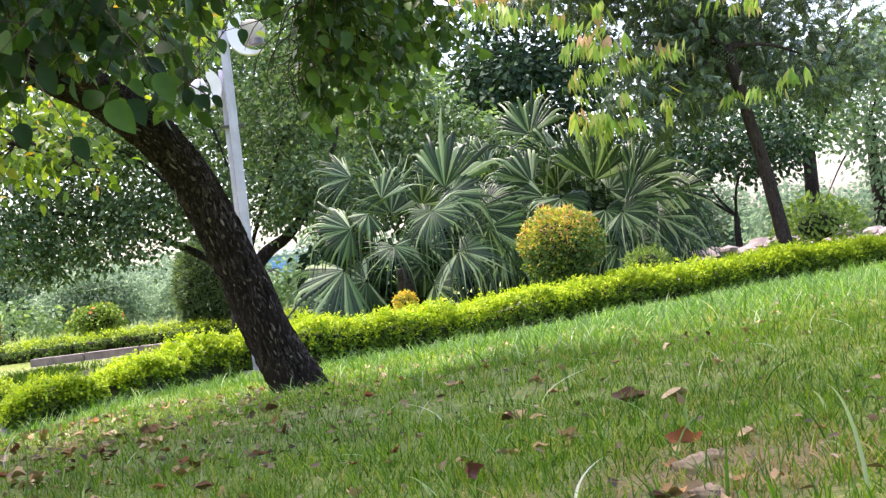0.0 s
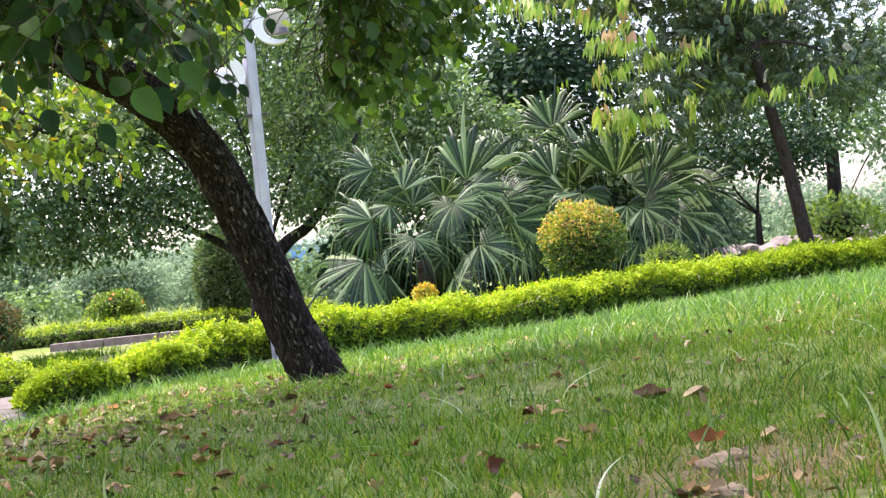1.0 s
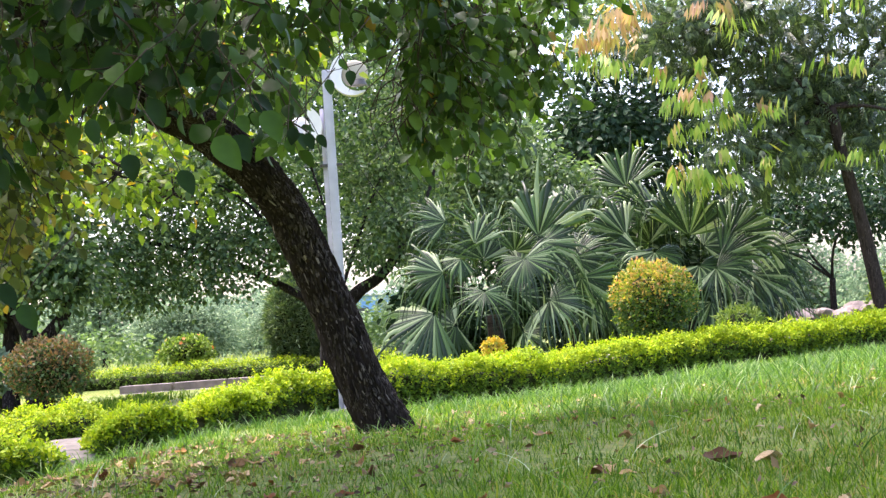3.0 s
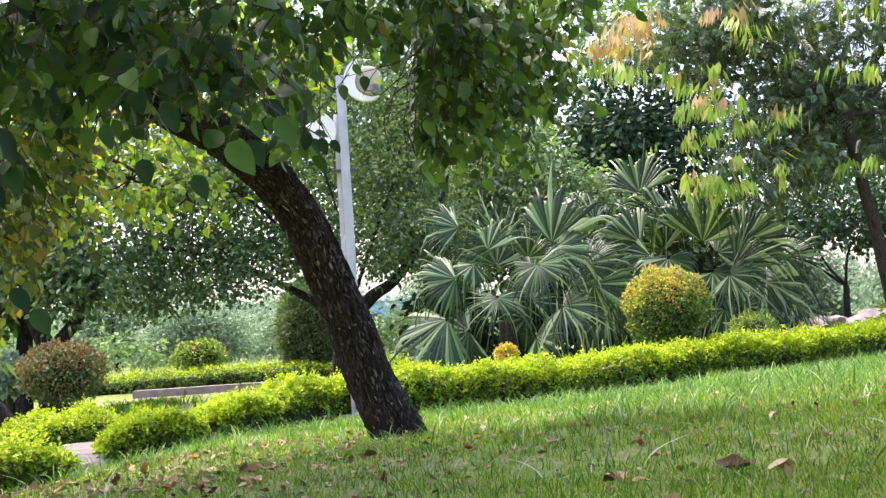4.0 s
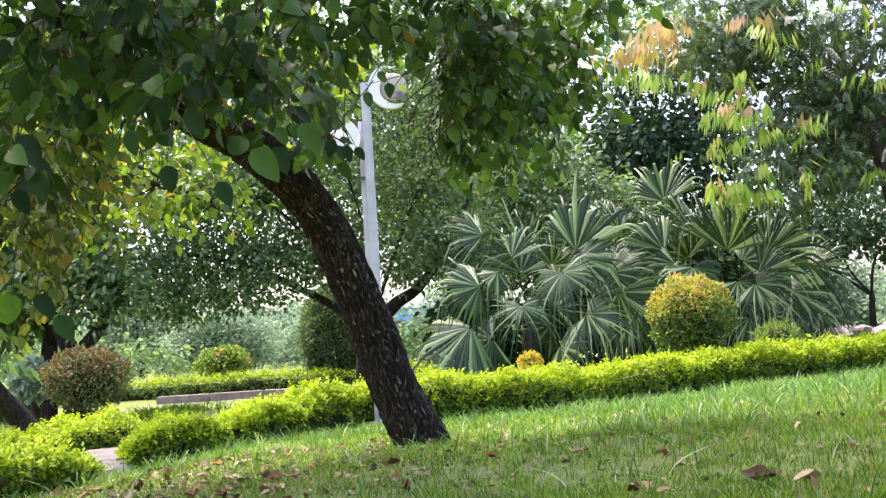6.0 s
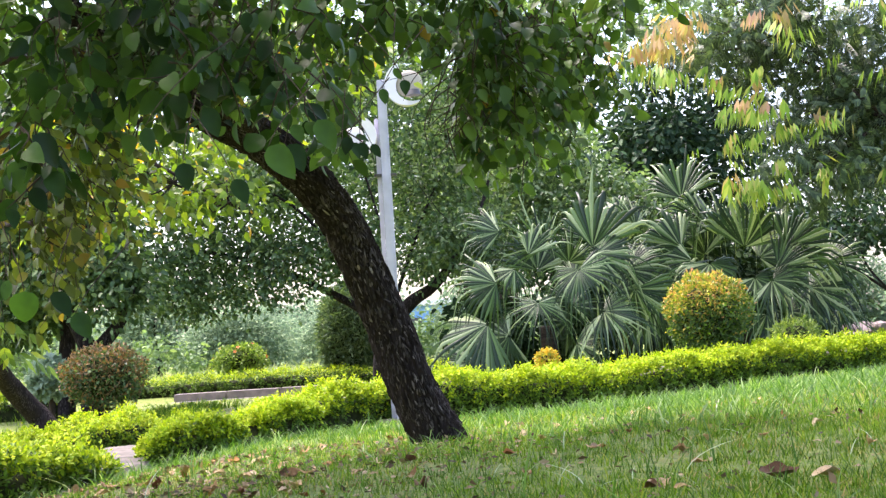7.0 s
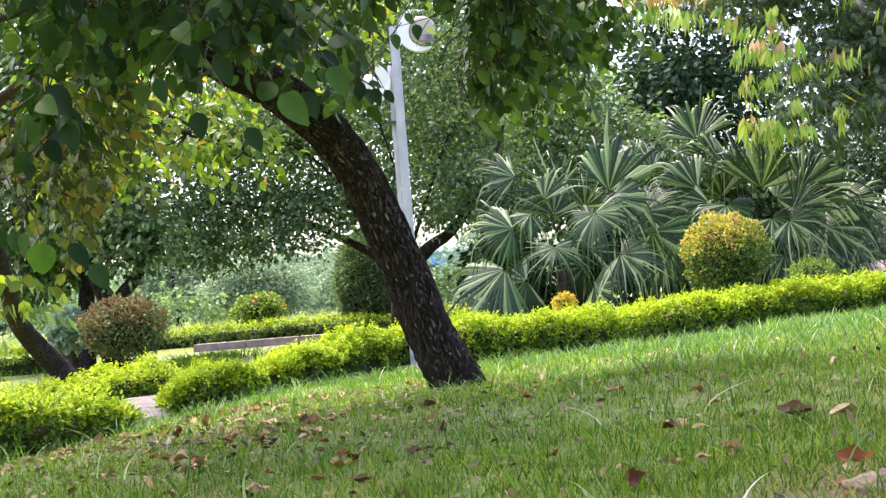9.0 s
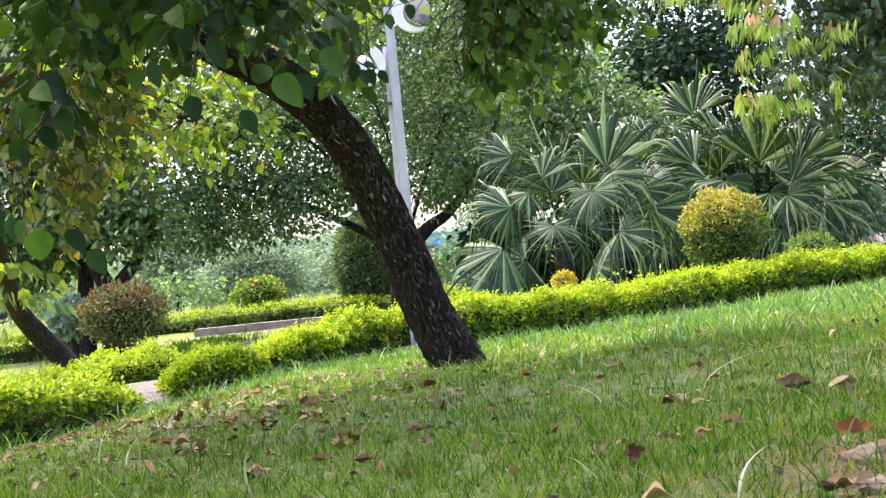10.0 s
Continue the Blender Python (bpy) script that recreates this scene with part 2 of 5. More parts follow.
    soil = ramp(nt, n2, [(0.3, (0.10, 0.068, 0.034)), (0.6, (0.20, 0.14, 0.07)), (0.75, (0.31, 0.23, 0.12))])
    k = ramp(nt, n1, [(0.56, (0, 0, 0)), (0.80, (0.5, 0.5, 0.5))])
    # a worn bare spot of soil
    pos = nt.nodes.new("ShaderNodeTexCoord").outputs["Object"]
    away = nt.nodes.new("ShaderNodeVectorMath")
    away.operation = 'DISTANCE'
    nt.links.new(pos, away.inputs[0])
    away.inputs[1].default_value = (0.68, 2.72, 0.04)
    k = mixc(nt, ramp(nt, away.outputs["Value"], [(0.15, (1, 1, 1)), (0.5, (0, 0, 0))]), k, (0.95, 0.95, 0.95))
    nt.links.new(mixc(nt, k, turf, soil), b.inputs["Base Color"])
    b.inputs["Roughness"].default_value = 0.95
    bump(nt, b, n2, 0.8, 0.02)
    return m


M_GROUND = ground_material()


# ---- mesh helpers ----
def tri_mesh(name, V, F):
    V, F = np.asarray(V, np.float32).reshape(-1, 3), np.asarray(F, np.int32).reshape(-1, 3)
    me = bpy.data.meshes.new(name)
    me.vertices.add(len(V))
    me.vertices.foreach_set("co", V.ravel())
    me.loops.add(F.size)
    me.loops.foreach_set("vertex_index", F.ravel())
    me.polygons.add(len(F))
    me.polygons.foreach_set("loop_start", np.arange(0, F.size, 3, dtype=np.int32))
    me.update(calc_edges=True)
    return me


def part(name, me, material, parent=None, label="", smooth=False):
    """Links a mesh (or bmesh) as one object, under a thing where one is given."""
    if isinstance(me, bmesh.types.BMesh):
        bm, me = me, bpy.data.meshes.new(name)
        bm.to_mesh(me)
        bm.free()
    if not me.materials:
        me.materials.append(material)
    if smooth:
        me.polygons.foreach_set("use_smooth", np.ones(len(me.polygons), bool))
    ob = new(name, me)
    if parent:
        ob.parent = parent
    if label:
        tagged(ob, label)
    return ob


def thing(name, label, category, at=(0, 0, 0), group="", kind=""):
    ob = new(name)
    ob.location = at
    return tagged(ob, label, category, group, kind)


def unit(v):
    return v / np.maximum(np.linalg.norm(v, axis=-1, keepdims=True), 1e-9)


def frames(direction, normal):
    """Rotation matrices whose columns are leaf length, leaf width, leaf normal."""
    x = unit(direction)
    y = unit(np.cross(normal, x))
    return np.stack([x, y, np.cross(x, y)], axis=-1)


def scatter(tv, tf, origins, mats, sizes):
    """Copies of a template at many places, as one vertex and face array."""
    k, n = len(origins), len(tv)
    sizes = np.asarray(sizes)
    if sizes.ndim == 1:
        sizes = sizes[:, None]
    v = np.einsum("kij,knj->kni", mats, tv[None] * sizes[:, None, :]) + origins[:, None]
    f = tf[None] + (np.arange(k) * n)[:, None, None]
    return v.reshape(-1, 3), f.reshape(-1, 3)


def join(parts):
    vs, fs, n = [], [], 0
    for v, f in parts:
        vs.append(v)
        fs.append(np.asarray(f) + n)
        n += len(v)
    return np.concatenate(vs), np.concatenate(fs)


# leaf outlines, one unit long
LEAF2 = (np.array([(0, 0, 0), (0.45, 0.28, 0.06), (1, 0, -0.08), (0.45, -0.28, 0.06)], float),
         np.array([(0, 2, 1), (0, 3, 2)]))
LANCE = (np.array([(0, 0, 0), (0.4, 0.13, 0.03), (1, 0, -0.16), (0.4, -0.13, 0.03)], float),
         np.array([(0, 2, 1), (0, 3, 2)]))



def spray(pairs=6, length=0.46, width=0.07, fall=-0.95):
    """A drooping compound leaf: long leaflets in pairs hanging along an arching stalk."""
    v, f = [], []
    for i in range(pairs):
        s = 0.18 + 0.82 * i / (pairs - 1)
        for sgn in (-1, 1):
            o = np.array([s, 0, -0.22 * s * s])
            d = unit(np.array([0.35, sgn * 0.5, fall]))
            side = unit(np.cross(d, [0.9, -sgn * 0.2, 0.5])) * width
            n = len(v)
            ll = length * (0.75 + 0.25 * math.sin(math.pi * (i + 1) / (pairs + 1)))
            v += [o, o + d * ll * 0.42 + side, o + d * ll + np.array([0.02, 0, -0.04]), o + d * ll * 0.42 - side]
            f += [(n, n + 2, n + 1), (n, n + 3, n + 2)]
    return np.array(v), np.array(f)


SPRAY = spray()
HANGING = spray(3, 0.85, 0.10, -2.4)
BROADSPRAY = spray(3, 0.72, 0.15, -0.7)


def oval_leaf(width=0.62, droop=0.14, fold=0.10, n=7, point=0.8):
    v, f = [], []
    for i in range(n + 1):
        s = i / n
        w = width * 0.5 * (math.sin(math.pi * s ** 0.8) ** point) if 0 < i < n else 0.0
        z = -droop * s * s
        v += [(s, w, z + fold * w), (s, 0, z), (s, -w, z + fold * w)]
    for i in range(n):
        a, b = 3 * i, 3 * i + 3
        for j in (0, 1):
            f += [(a + j, a + j + 1, b + j + 1), (a + j, b + j + 1, b + j)]
    return np.array(v, float), np.array(f)


OVAL = oval_leaf(n=5, fold=0.32, droop=0.22)
# the same leaf with fewer corners, for crowns farther away
OVAL6 = (np.array([(0, 0, 0), (0.28, 0.29, 0.075), (0.66, 0.25, -0.01), (1, 0, -0.22), (0.66, -0.25, -0.01), (0.28, -0.29, 0.075)], float),
         np.array([(0, 2, 1), (0, 3, 2), (0, 4, 3), (0, 5, 4)]))


def tube(points, radii, sides=8, rough=0.0, per=6, freq=6.0):
    """A tapered, slightly uneven limb through control points."""
    P = np.asarray(points, float)
    R = np.asarray(radii, float)
    pts, rad = [], []
    for i in range(len(P) - 1):
        p0, p1, p2, p3 = P[max(i - 1, 0)], P[i], P[i + 1], P[min(i + 2, len(P) - 1)]
        for s in np.linspace(0, 1, per, endpoint=False):
            pts.append(0.5 * ((2 * p1) + (-p0 + p2) * s + (2 * p0 - 5 * p1 + 4 * p2 - p3) * s * s + (-p0 + 3 * p1 - 3 * p2 + p3) * s ** 3))
            rad.append(R[i] + (R[i + 1] - R[i]) * s)
    pts.append(P[-1])
    rad.append(R[-1])
    pts, rad = np.array(pts), np.array(rad)
    tan = unit(np.gradient(pts, axis=0))
    ref = np.tile([0.3, 1.0, 0.1], (len(pts), 1))
    u = unit(np.cross(tan, ref))
    w = np.cross(tan, u)
    a = np.linspace(0, 2 * math.pi, sides, endpoint=False)
    ring = u[:, None] * np.cos(a)[None, :, None] + w[:, None] * np.sin(a)[None, :, None]
    k = np.ones((len(pts), sides))
    if rough:
        for i in range(len(pts)):
            for j in range(sides):
                q = Vector(pts[i] * 0.35 + ring[i, j] * rad[i] * 1.0)
                k[i, j] += rough * (noise.noise(Vector((q.x * freq * 3, q.y * freq * 3, q.z * freq))) + 0.5 * noise.noise(q * freq * 4))
    V = pts[:, None] + ring * (rad[:, None] * k)[:, :, None]
    n = len(pts)
    F = []
    for i in range(n - 1):
        for j in range(sides):
            a0, a1 = i * sides + j, i * sides + (j + 1) % sides
            F += [(a0, a1, a1 + sides), (a0, a1 + sides, a0 + sides)]
    V = np.concatenate([V.reshape(-1, 3), pts[:1], pts[-1:]])
    c0, c1 = n * sides, n * sides + 1
    for j in range(sides):
        F += [(c0, (j + 1) % sides, j), (c1, (n - 1) * sides + j, (n - 1) * sides + (j + 1) % sides)]
    return V, np.array(F)


def box(lo, hi, bevel=0.0):
    bm = bmesh.new()
    bmesh.ops.create_cube(bm, size=1.0)
    lo, hi = Vector(lo), Vector(hi)
    for v in bm.verts:
        v.co = Vector([lo[i] + (v.co[i] + 0.5) * (hi[i] - lo[i]) for i in range(3)])
    if bevel:
        bmesh.ops.bevel(bm, geom=bm.edges[:], offset=bevel, segments=2, affect='EDGES')
    return bm


# ---- ground ----
def sstep(v, a, b):
    s = np.clip((v - a) / (b - a), 0, 1)
    return s * s * (3 - 2 * s)


def ground_z(x, y):
    """The lawn: a bank that falls away to the left and behind the leaning tree."""
    x, y = np.asarray(x, float), np.asarray(y, float)
    near = 0.045 * np.clip(x, -6, 7) - 0.13 * np.clip(-x - 1.6, 0, 2.2) - 0.03 * np.clip(y - 6, 0, 11) - 0.07 * sstep(y, 10.5, 15.5) * np.exp(-((x - 1.4) / 1.8) ** 2)
    far = -0.27 + 0.03 * np.clip(x, 0, 9)
    k = sstep(y, 14.8, 18.5)
    z = near * (1 - k) + far * k
    z = z + 0.07 * sstep(y, 25.3, 25.5) * (x < 0.5) * (y < 60)
    lump = 0.012 * np.sin(2.3 * x + 0.7) * np.cos(1.9 * y) + 0.008 * np.sin(5.1 * x - 1.3 * y)
    return z + lump * (y < 20)


def make_ground():
    xs = np.unique(np.concatenate([np.linspace(-2500, -60, 12), np.linspace(-60, -8, 27), np.linspace(-8, 9, 120), np.linspace(9, 60, 26), np.linspace(60, 2500, 12)]))
    ys = np.unique(np.concatenate([np.linspace(-2500, -40, 12), np.linspace(-40, 0, 12), np.linspace(0, 20, 130), np.linspace(20, 30, 60), np.linspace(30, 90, 30), np.linspace(90, 2500, 14)]))
    X, Y = np.meshgrid(xs, ys)
    Z = ground_z(X, Y)
    V = np.stack([X, Y, Z], -1).reshape(-1, 3)
    nx, ny = len(xs), len(ys)
    i, j = np.meshgrid(np.arange(nx - 1), np.arange(ny - 1))
    a = (j * nx + i).ravel()
    F = np.concatenate([np.stack([a, a + 1, a + nx + 1], 1), np.stack([a, a + nx + 1, a + nx], 1)])
    ob = part("ground", tri_mesh("ground", V, F), M_GROUND, smooth=True)
    tagged(ob, "sloping lawn of green turf and bare soil", "ground", kind="structure")


make_ground()


# ---- crowns ----
def clumps(masses, per_clump, spread, template, size, droop=0.35, seed=1, shell=0.45, flat=0.5):
    """Leaves in loose clumps through several rounded masses (centre, radii, clump count)."""
    r = np.random.default_rng(seed)
    os_, ds, ns, centres = [], [], [], []
    for c, rad, n in masses:
        d = unit(r.normal(size=(n, 3)))
        cc = np.array(c) + d * np.array(rad) * (shell + (1 - shell) * r.random((n, 1)) ** 0.6) * (0.85 + 0.3 * r.random((n, 1)))
        centres.append(cc)
        m = np.maximum(3, (per_clump * (0.5 + r.random(n))).astype(int))
        o = np.repeat(cc, m, axis=0)
        off = r.normal(size=o.shape) * spread * np.array([1, 1, flat])
        os_.append(o + off)
        dd = unit(off + r.normal(size=o.shape) * spread * 0.8)
        dd[:, 2] -= droop
        ds.append(dd)
        nn = r.normal(size=o.shape) * 0.7
        nn[:, 2] += 0.8
        ns.append(nn)
    o, d, nrm = map(np.concatenate, (os_, ds, ns))
    s = size * (0.65 + 0.7 * r.random(len(o)))
    return scatter(*template, o, frames(d, nrm), s), np.concatenate(centres)


def limbs_to(owner, start, radius, targets, material, seed=3, sides=7, name="limb"):
    r = np.random.default_rng(seed)
    for tgt in targets:
        s, e = np.array(start), np.array(tgt)
        mid = s + (e - s) * 0.5 + r.normal(size=3) * 0.09 * np.linalg.norm(e - s) + np.array([0, 0, 0.08 * np.linalg.norm(e - s)])
        me = tri_mesh(name, *tube([s, mid, e], [radius, radius * 0.65, radius * 0.2], sides, 0.08))
        part(name, me, material, owner, smooth=True)


def twigs(owner, starts, centres, count, radius, material, seed=4):
    """Fine twigs from the limbs' ends out to the clumps, as one mesh."""
    r = np.random.default_rng(seed)
    out = []
    starts = np.array(starts)
    for c in centres[r.permutation(len(centres))[:count]]:
        s = starts[np.argmin(np.linalg.norm(starts - c, axis=1))]
        m = (s + c) / 2 + r.normal(size=3) * 0.08
        out.append(tube([s, m, c], [radius, radius * 0.6, radius * 0.25], 4, per=3))
    tagged(part("twig_mass", tri_mesh("twig_mass", *join(out)), material, owner), kind="stuff")


def tree(label, base, trunk, radii, masses, template, size, leafmat, per_clump=26, spread=0.16, droop=0.35, seed=1,
         barkmat=None, limb_radius=0.05, twig_count=60, limbs=5, name="tree", flat=0.6, shell=0.45):
    owner = thing(name, label, "tree")
    barkmat = barkmat or M_BARK2
    part("trunk", tri_mesh("trunk", *tube(trunk, radii, 14, 0.10)), barkmat, owner, smooth=True)
    limbs_to(owner, trunk[-1], limb_radius, [m[0] for m in masses[:limbs]], barkmat, seed)
    (v, f), centres = clumps(masses, per_clump, spread, template, size, droop, seed, shell, flat)
    part("crown", tri_mesh("crown", v, f), leafmat, owner)
    twigs(owner, [m[0] for m in masses], centres, twig_count, limb_radius * 0.3, barkmat, seed)
    return owner


# ---- the leaning tree in front ----
near_tree = thing("leaning_tree", "dark leaning tree with fissured bark and broad hanging leaves", "tree")
NT = [(-0.235, 8.02, -0.16), (-0.265, 8.01, -0.04), (-0.375, 7.95, 0.21), (-0.475, 7.90, 0.54), (-0.58, 7.80, 0.83), (-0.675, 7.68, 1.08),
      (-0.82, 7.50, 1.29), (-0.99, 7.33, 1.44), (-1.20, 7.14, 1.57), (-1.45, 6.93, 1.75), (-1.75, 6.68, 2.0)]
NR = [0.175, 0.135, 0.118, 0.112, 0.106, 0.101, 0.099, 0.096, 0.09, 0.08, 0.06]


def ridged_trunk(points, radii, sides=120, per=30):
    """A trunk whose bark is broken into long uneven plates with deep cracks between them."""
    V, F = tube(points, radii, sides, 0.06, per, 5.0)
    n = (len(V) - 2) // sides
    rings = V[:n * sides].reshape(n, sides, 3)
    mid = rings.mean(axis=1, keepdims=True)
    out = unit(rings - mid)
    for i in range(n):
        along = i / per
        for j in range(sides):
            a = 2 * math.pi * j / sides
            q = Vector((math.cos(a) * 2.6, math.sin(a) * 2.6, along * 1.9))
            wob = noise.noise(q * 0.8) * 0.5
            d, _ = noise.voronoi(Vector((q.x * 2.4 + wob, q.y * 2.4 + wob, q.z * 1.05)))
            crack = min(1.0, (d[1] - d[0]) * 3.2)
            h = 0.016 * crack + 0.006 * noise.noise(q * 6.0) + 0.004 * noise.noise(q * 15.0) - 0.010
            rings[i, j] += out[i, j] * h
    V[:n * sides] = rings.reshape(-1, 3)
    return V, F


part("trunk", tri_mesh("trunk", *ridged_trunk(NT, NR)), M_BARK, near_tree, smooth=True)


def bark_plates(owner, count, seed):
    """Loose corky flakes that stand off the trunk, longest along the grain."""
    r = np.random.default_rng(seed)
    P, R = np.array(NT), np.array(NR)
    t = r.uniform(0.9, 8.6, count)
    i = t.astype(int)
    f = (t - i)[:, None]
    c = P[i] * (1 - f) + P[i + 1] * f
    rad = R[i] * (1 - f[:, 0]) + R[i + 1] * f[:, 0]
    axis = unit(P[i + 1] - P[i])
    side = unit(np.cross(axis, np.array([0.0, 1.0, 0.0])))
    front = np.cross(side, axis)
    front = np.where(front[:, 1:2] > 0, -front, front)
    a = r.normal(0.45, 0.75, count)
    n = front * np.cos(a)[:, None] + np.where(side[:, :1] > 0, side, -side) * np.sin(a)[:, None]
    plate = np.array([(-0.5, 0, -0.1), (-0.22, 0.5, 0.25), (0.28, 0.42, 0.3), (0.5, -0.05, 0.05), (0.2, -0.5, 0.1), (-0.3, -0.42, 0.0), (0, 0, 0.45)])
    tf = np.array([(6, k, (k + 1) % 6) for k in range(6)])
    d = axis + r.normal(size=(count, 3)) * 0.2
    size = np.stack([r.uniform(0.012, 0.03, count) + 0.05 * r.random(count) ** 4, r.uniform(0.003, 0.006, count) + 0.010 * r.random(count) ** 3, r.uniform(0.004, 0.009, count)], 1)
    o, M = c + n * (rad * 1.0 + 0.002)[:, None], frames(d, n)
    shapes = [tri_mesh("bark_plate", plate * k, tf) for k in ((1, 1, 1), (1, 0.8, 1.3), (0.9, 1.2, 0.8))]
    for k in range(300):
        ob = part("bark_plate", shapes[k % 3], M_FLAKE1, owner)
        ob.matrix_local = Matrix.Translation(o[k]) @ Matrix(M[k].tolist()).to_4x4() @ Matrix.Diagonal((*size[k], 1))
    me = tri_mesh("flaking_bark", *scatter(plate, tf, o[300:], M[300:], size[300:]))
    tagged(part("flaking_bark", me, M_FLAKE, owner, "pale lifting flakes of bark"), kind="stuff")


bark_plates(near_tree, 1200, 19)
NEAR_LIMBS = [[(-1.4, 6.95, 1.8), (-0.9, 6.8, 2.25), (0.0, 6.7, 2.4), (0.8, 6.6, 2.35)],
              [(-0.97, 7.37, 1.45), (-1.2, 6.6, 1.65), (-1.3, 5.8, 1.75), (-1.2, 5.0, 1.7)],
              [(-1.4, 6.95, 1.8), (-2.0, 7.2, 1.9), (-2.6, 7.6, 1.85)],
              [(-1.7, 6.7, 2.05), (-1.5, 5.6, 2.5), (-0.9, 4.6, 2.9)],
              [(-1.7, 6.7, 2.05), (-1.0, 6.2, 2.7), (0.4, 5.6, 3.0), (1.6, 5.4, 3.1)],
              [(-1.7, 6.7, 2.05), (-2.3, 6.0, 2.5), (-2.8, 4.8, 2.8)]]
for pts in NEAR_LIMBS:
    part("limb", tri_mesh("limb", *tube(pts, np.linspace(0.05, 0.006, len(pts)), 8, 0.08)), M_BARK, near_tree, smooth=True)
SLENDER = [[(-2.48, 7.21, 1.31), (-2.16, 7.01, 1.47), (-1.87, 6.92, 1.65), (-1.50, 6.83, 1.86)],
              [(-1.50, 6.83, 1.86), (-1.64, 6.73, 1.56), (-1.51, 6.64, 1.32), (-1.49, 6.65, 1.12)],
              [(-1.87, 6.92, 1.65), (-1.70, 6.73, 1.44), (-1.66, 6.64, 1.23), (-1.73, 6.64, 1.07)],
              [(-1.51, 6.64, 1.32), (-1.56, 6.54, 1.18), (-1.55, 6.55, 1.05)]]
for k, pts in enumerate(SLENDER):
    part("limb", tri_mesh("limb", *tube(pts, np.linspace(0.012 if k else 0.03, 0.003 if k else 0.014, len(pts)), 7, 0.08)), M_TWIG, near_tree, smooth=True)


def hang(starts, length, leaf_gap, leaf_size, seed, sway=0.25, down=0.9):
    """Drooping twigs with alternate leaves. Gives twig arrays and leaf placements."""
    r = np.random.default_rng(seed)
    tw, o, d, n, s = [], [], [], [], []
    for p in starts:
        L = length * (0.5 + r.random())
        dirv = unit(np.array([r.normal() * 0.6, r.normal() * 0.6, -down * (0.3 + r.random())]))
        p = np.array(p, float)
        pts = [p]
        k = max(3, int(L / leaf_gap))
        for i in range(k):
            dirv = unit(dirv + r.normal(size=3) * sway * 0.5 + np.array([0, 0, -0.10]))
            pts.append(pts[-1] + dirv * L / k)
            side = unit(np.cross(dirv, [0.2, 0.1, 1.0])) * (1 if i % 2 else -1)
            o.append(pts[-1] + side * 0.012)
            dd = side * 0.9 + dirv * 0.5 + r.normal(size=3) * 0.35
            dd[2] -= 0.55
            d.append(dd)
            nn = r.normal(size=3) * 0.6
            nn[2] += 0.75
            nn[1] -= 0.3
            n.append(nn)
            s.append(leaf_size * (0.45 + 0.85 * r.random()))
        idx = np.linspace(0, len(pts) - 1, 4).astype(int)
        tw.append(tube([pts[i] for i in idx], [0.0035, 0.003, 0.002, 0.001], 4, per=3))
    return join(tw), np.array(o), np.array(d), np.array(n), np.array(s)


BROAD = [
    (-0.32, 4.48, 1.03, -70, 0.1, 0.055),
    (-0.36, 4.57, 1.06, -100, 0.2, 0.053),
    (-0.28, 4.38, 1.01, -60, 0, 0.047),
    (-0.38, 4.58, 1.03, -80, 0.3, 0.050),
    (-0.23, 4.17, 1.13, -80, 0.1, 0.045),
    (-0.17, 4.17, 1.15, -85, 0.1, 0.042),
    (-0.20, 4.27, 1.20, -60, 0.1, 0.040),
    (-0.48, 3.68, 0.93, -50, 0.2, 0.096),
    (-0.58, 3.78, 0.87, -62, 0.1, 0.071),
    (-0.72, 3.88, 0.93, -80, 0.3, 0.070),
    (-0.79, 3.78, 1.01, -75, 0.3, 0.071),
    (-0.37, 3.78, 1.00, -60, 0.4, 0.085),
    (-1.150, 4.206, 0.645, -52, 0.6, 0.085),
    (-1.092, 4.206, 0.585, -60, 0.1, 0.080),
]
SUNLIT = [
    (-1.228, 4.206, 0.652, -88, 0.084),
    (-1.255, 4.05, 0.682, -75, 0.058),
    (-1.222, 4.05, 0.676, -100, 0.056),
    (-1.33, 4.16, 0.70, -70, 0.06),
]


BOUGHS = [
    # in front, broad leaves
    ((-1.25, 5.00, 1.54), (0.26, 0.40, 0.18), 36, 0.30, 0.036, 0.074),
    ((-0.95, 5.10, 1.50), (0.30, 0.40, 0.18), 44, 0.30, 0.036, 0.074),
    ((-0.84, 4.60, 1.25), (0.18, 0.35, 0.09), 11, 0.22, 0.040, 0.080),
    ((-0.62, 5.10, 1.42), (0.20, 0.40, 0.14), 23, 0.28, 0.036, 0.074),
    ((-1.15, 5.00, 1.32), (0.18, 0.40, 0.11), 13, 0.24, 0.036, 0.072),
    ((-0.52, 4.80, 1.18), (0.10, 0.30, 0.05), 6, 0.20, 0.040, 0.076),
    ((-0.72, 5.50, 1.68), (0.34, 0.40, 0.12), 15, 0.28, 0.036, 0.074),
    # round the stem and over the lamp
    ((-1.59, 6.20, 1.56), (0.30, 0.45, 0.20), 44, 0.30, 0.036, 0.078),
    ((-1.05, 6.30, 1.80), (0.34, 0.45, 0.20), 30, 0.30, 0.036, 0.078),
    ((-0.57, 6.50, 1.70), (0.18, 0.45, 0.20), 18, 0.28, 0.034, 0.082),
    ((-0.51, 6.40, 1.27), (0.08, 0.40, 0.11), 11, 0.20, 0.034, 0.072),
    ((-0.21, 6.60, 1.86), (0.26, 0.45, 0.11), 20, 0.22, 0.034, 0.080),
    ((-0.34, 6.30, 1.77), (0.12, 0.40, 0.12), 14, 0.22, 0.034, 0.080),
    # the bough beyond the lamp
    ((0.09, 6.90, 1.66), (0.22, 0.45, 0.34), 95, 0.30, 0.034, 0.080),
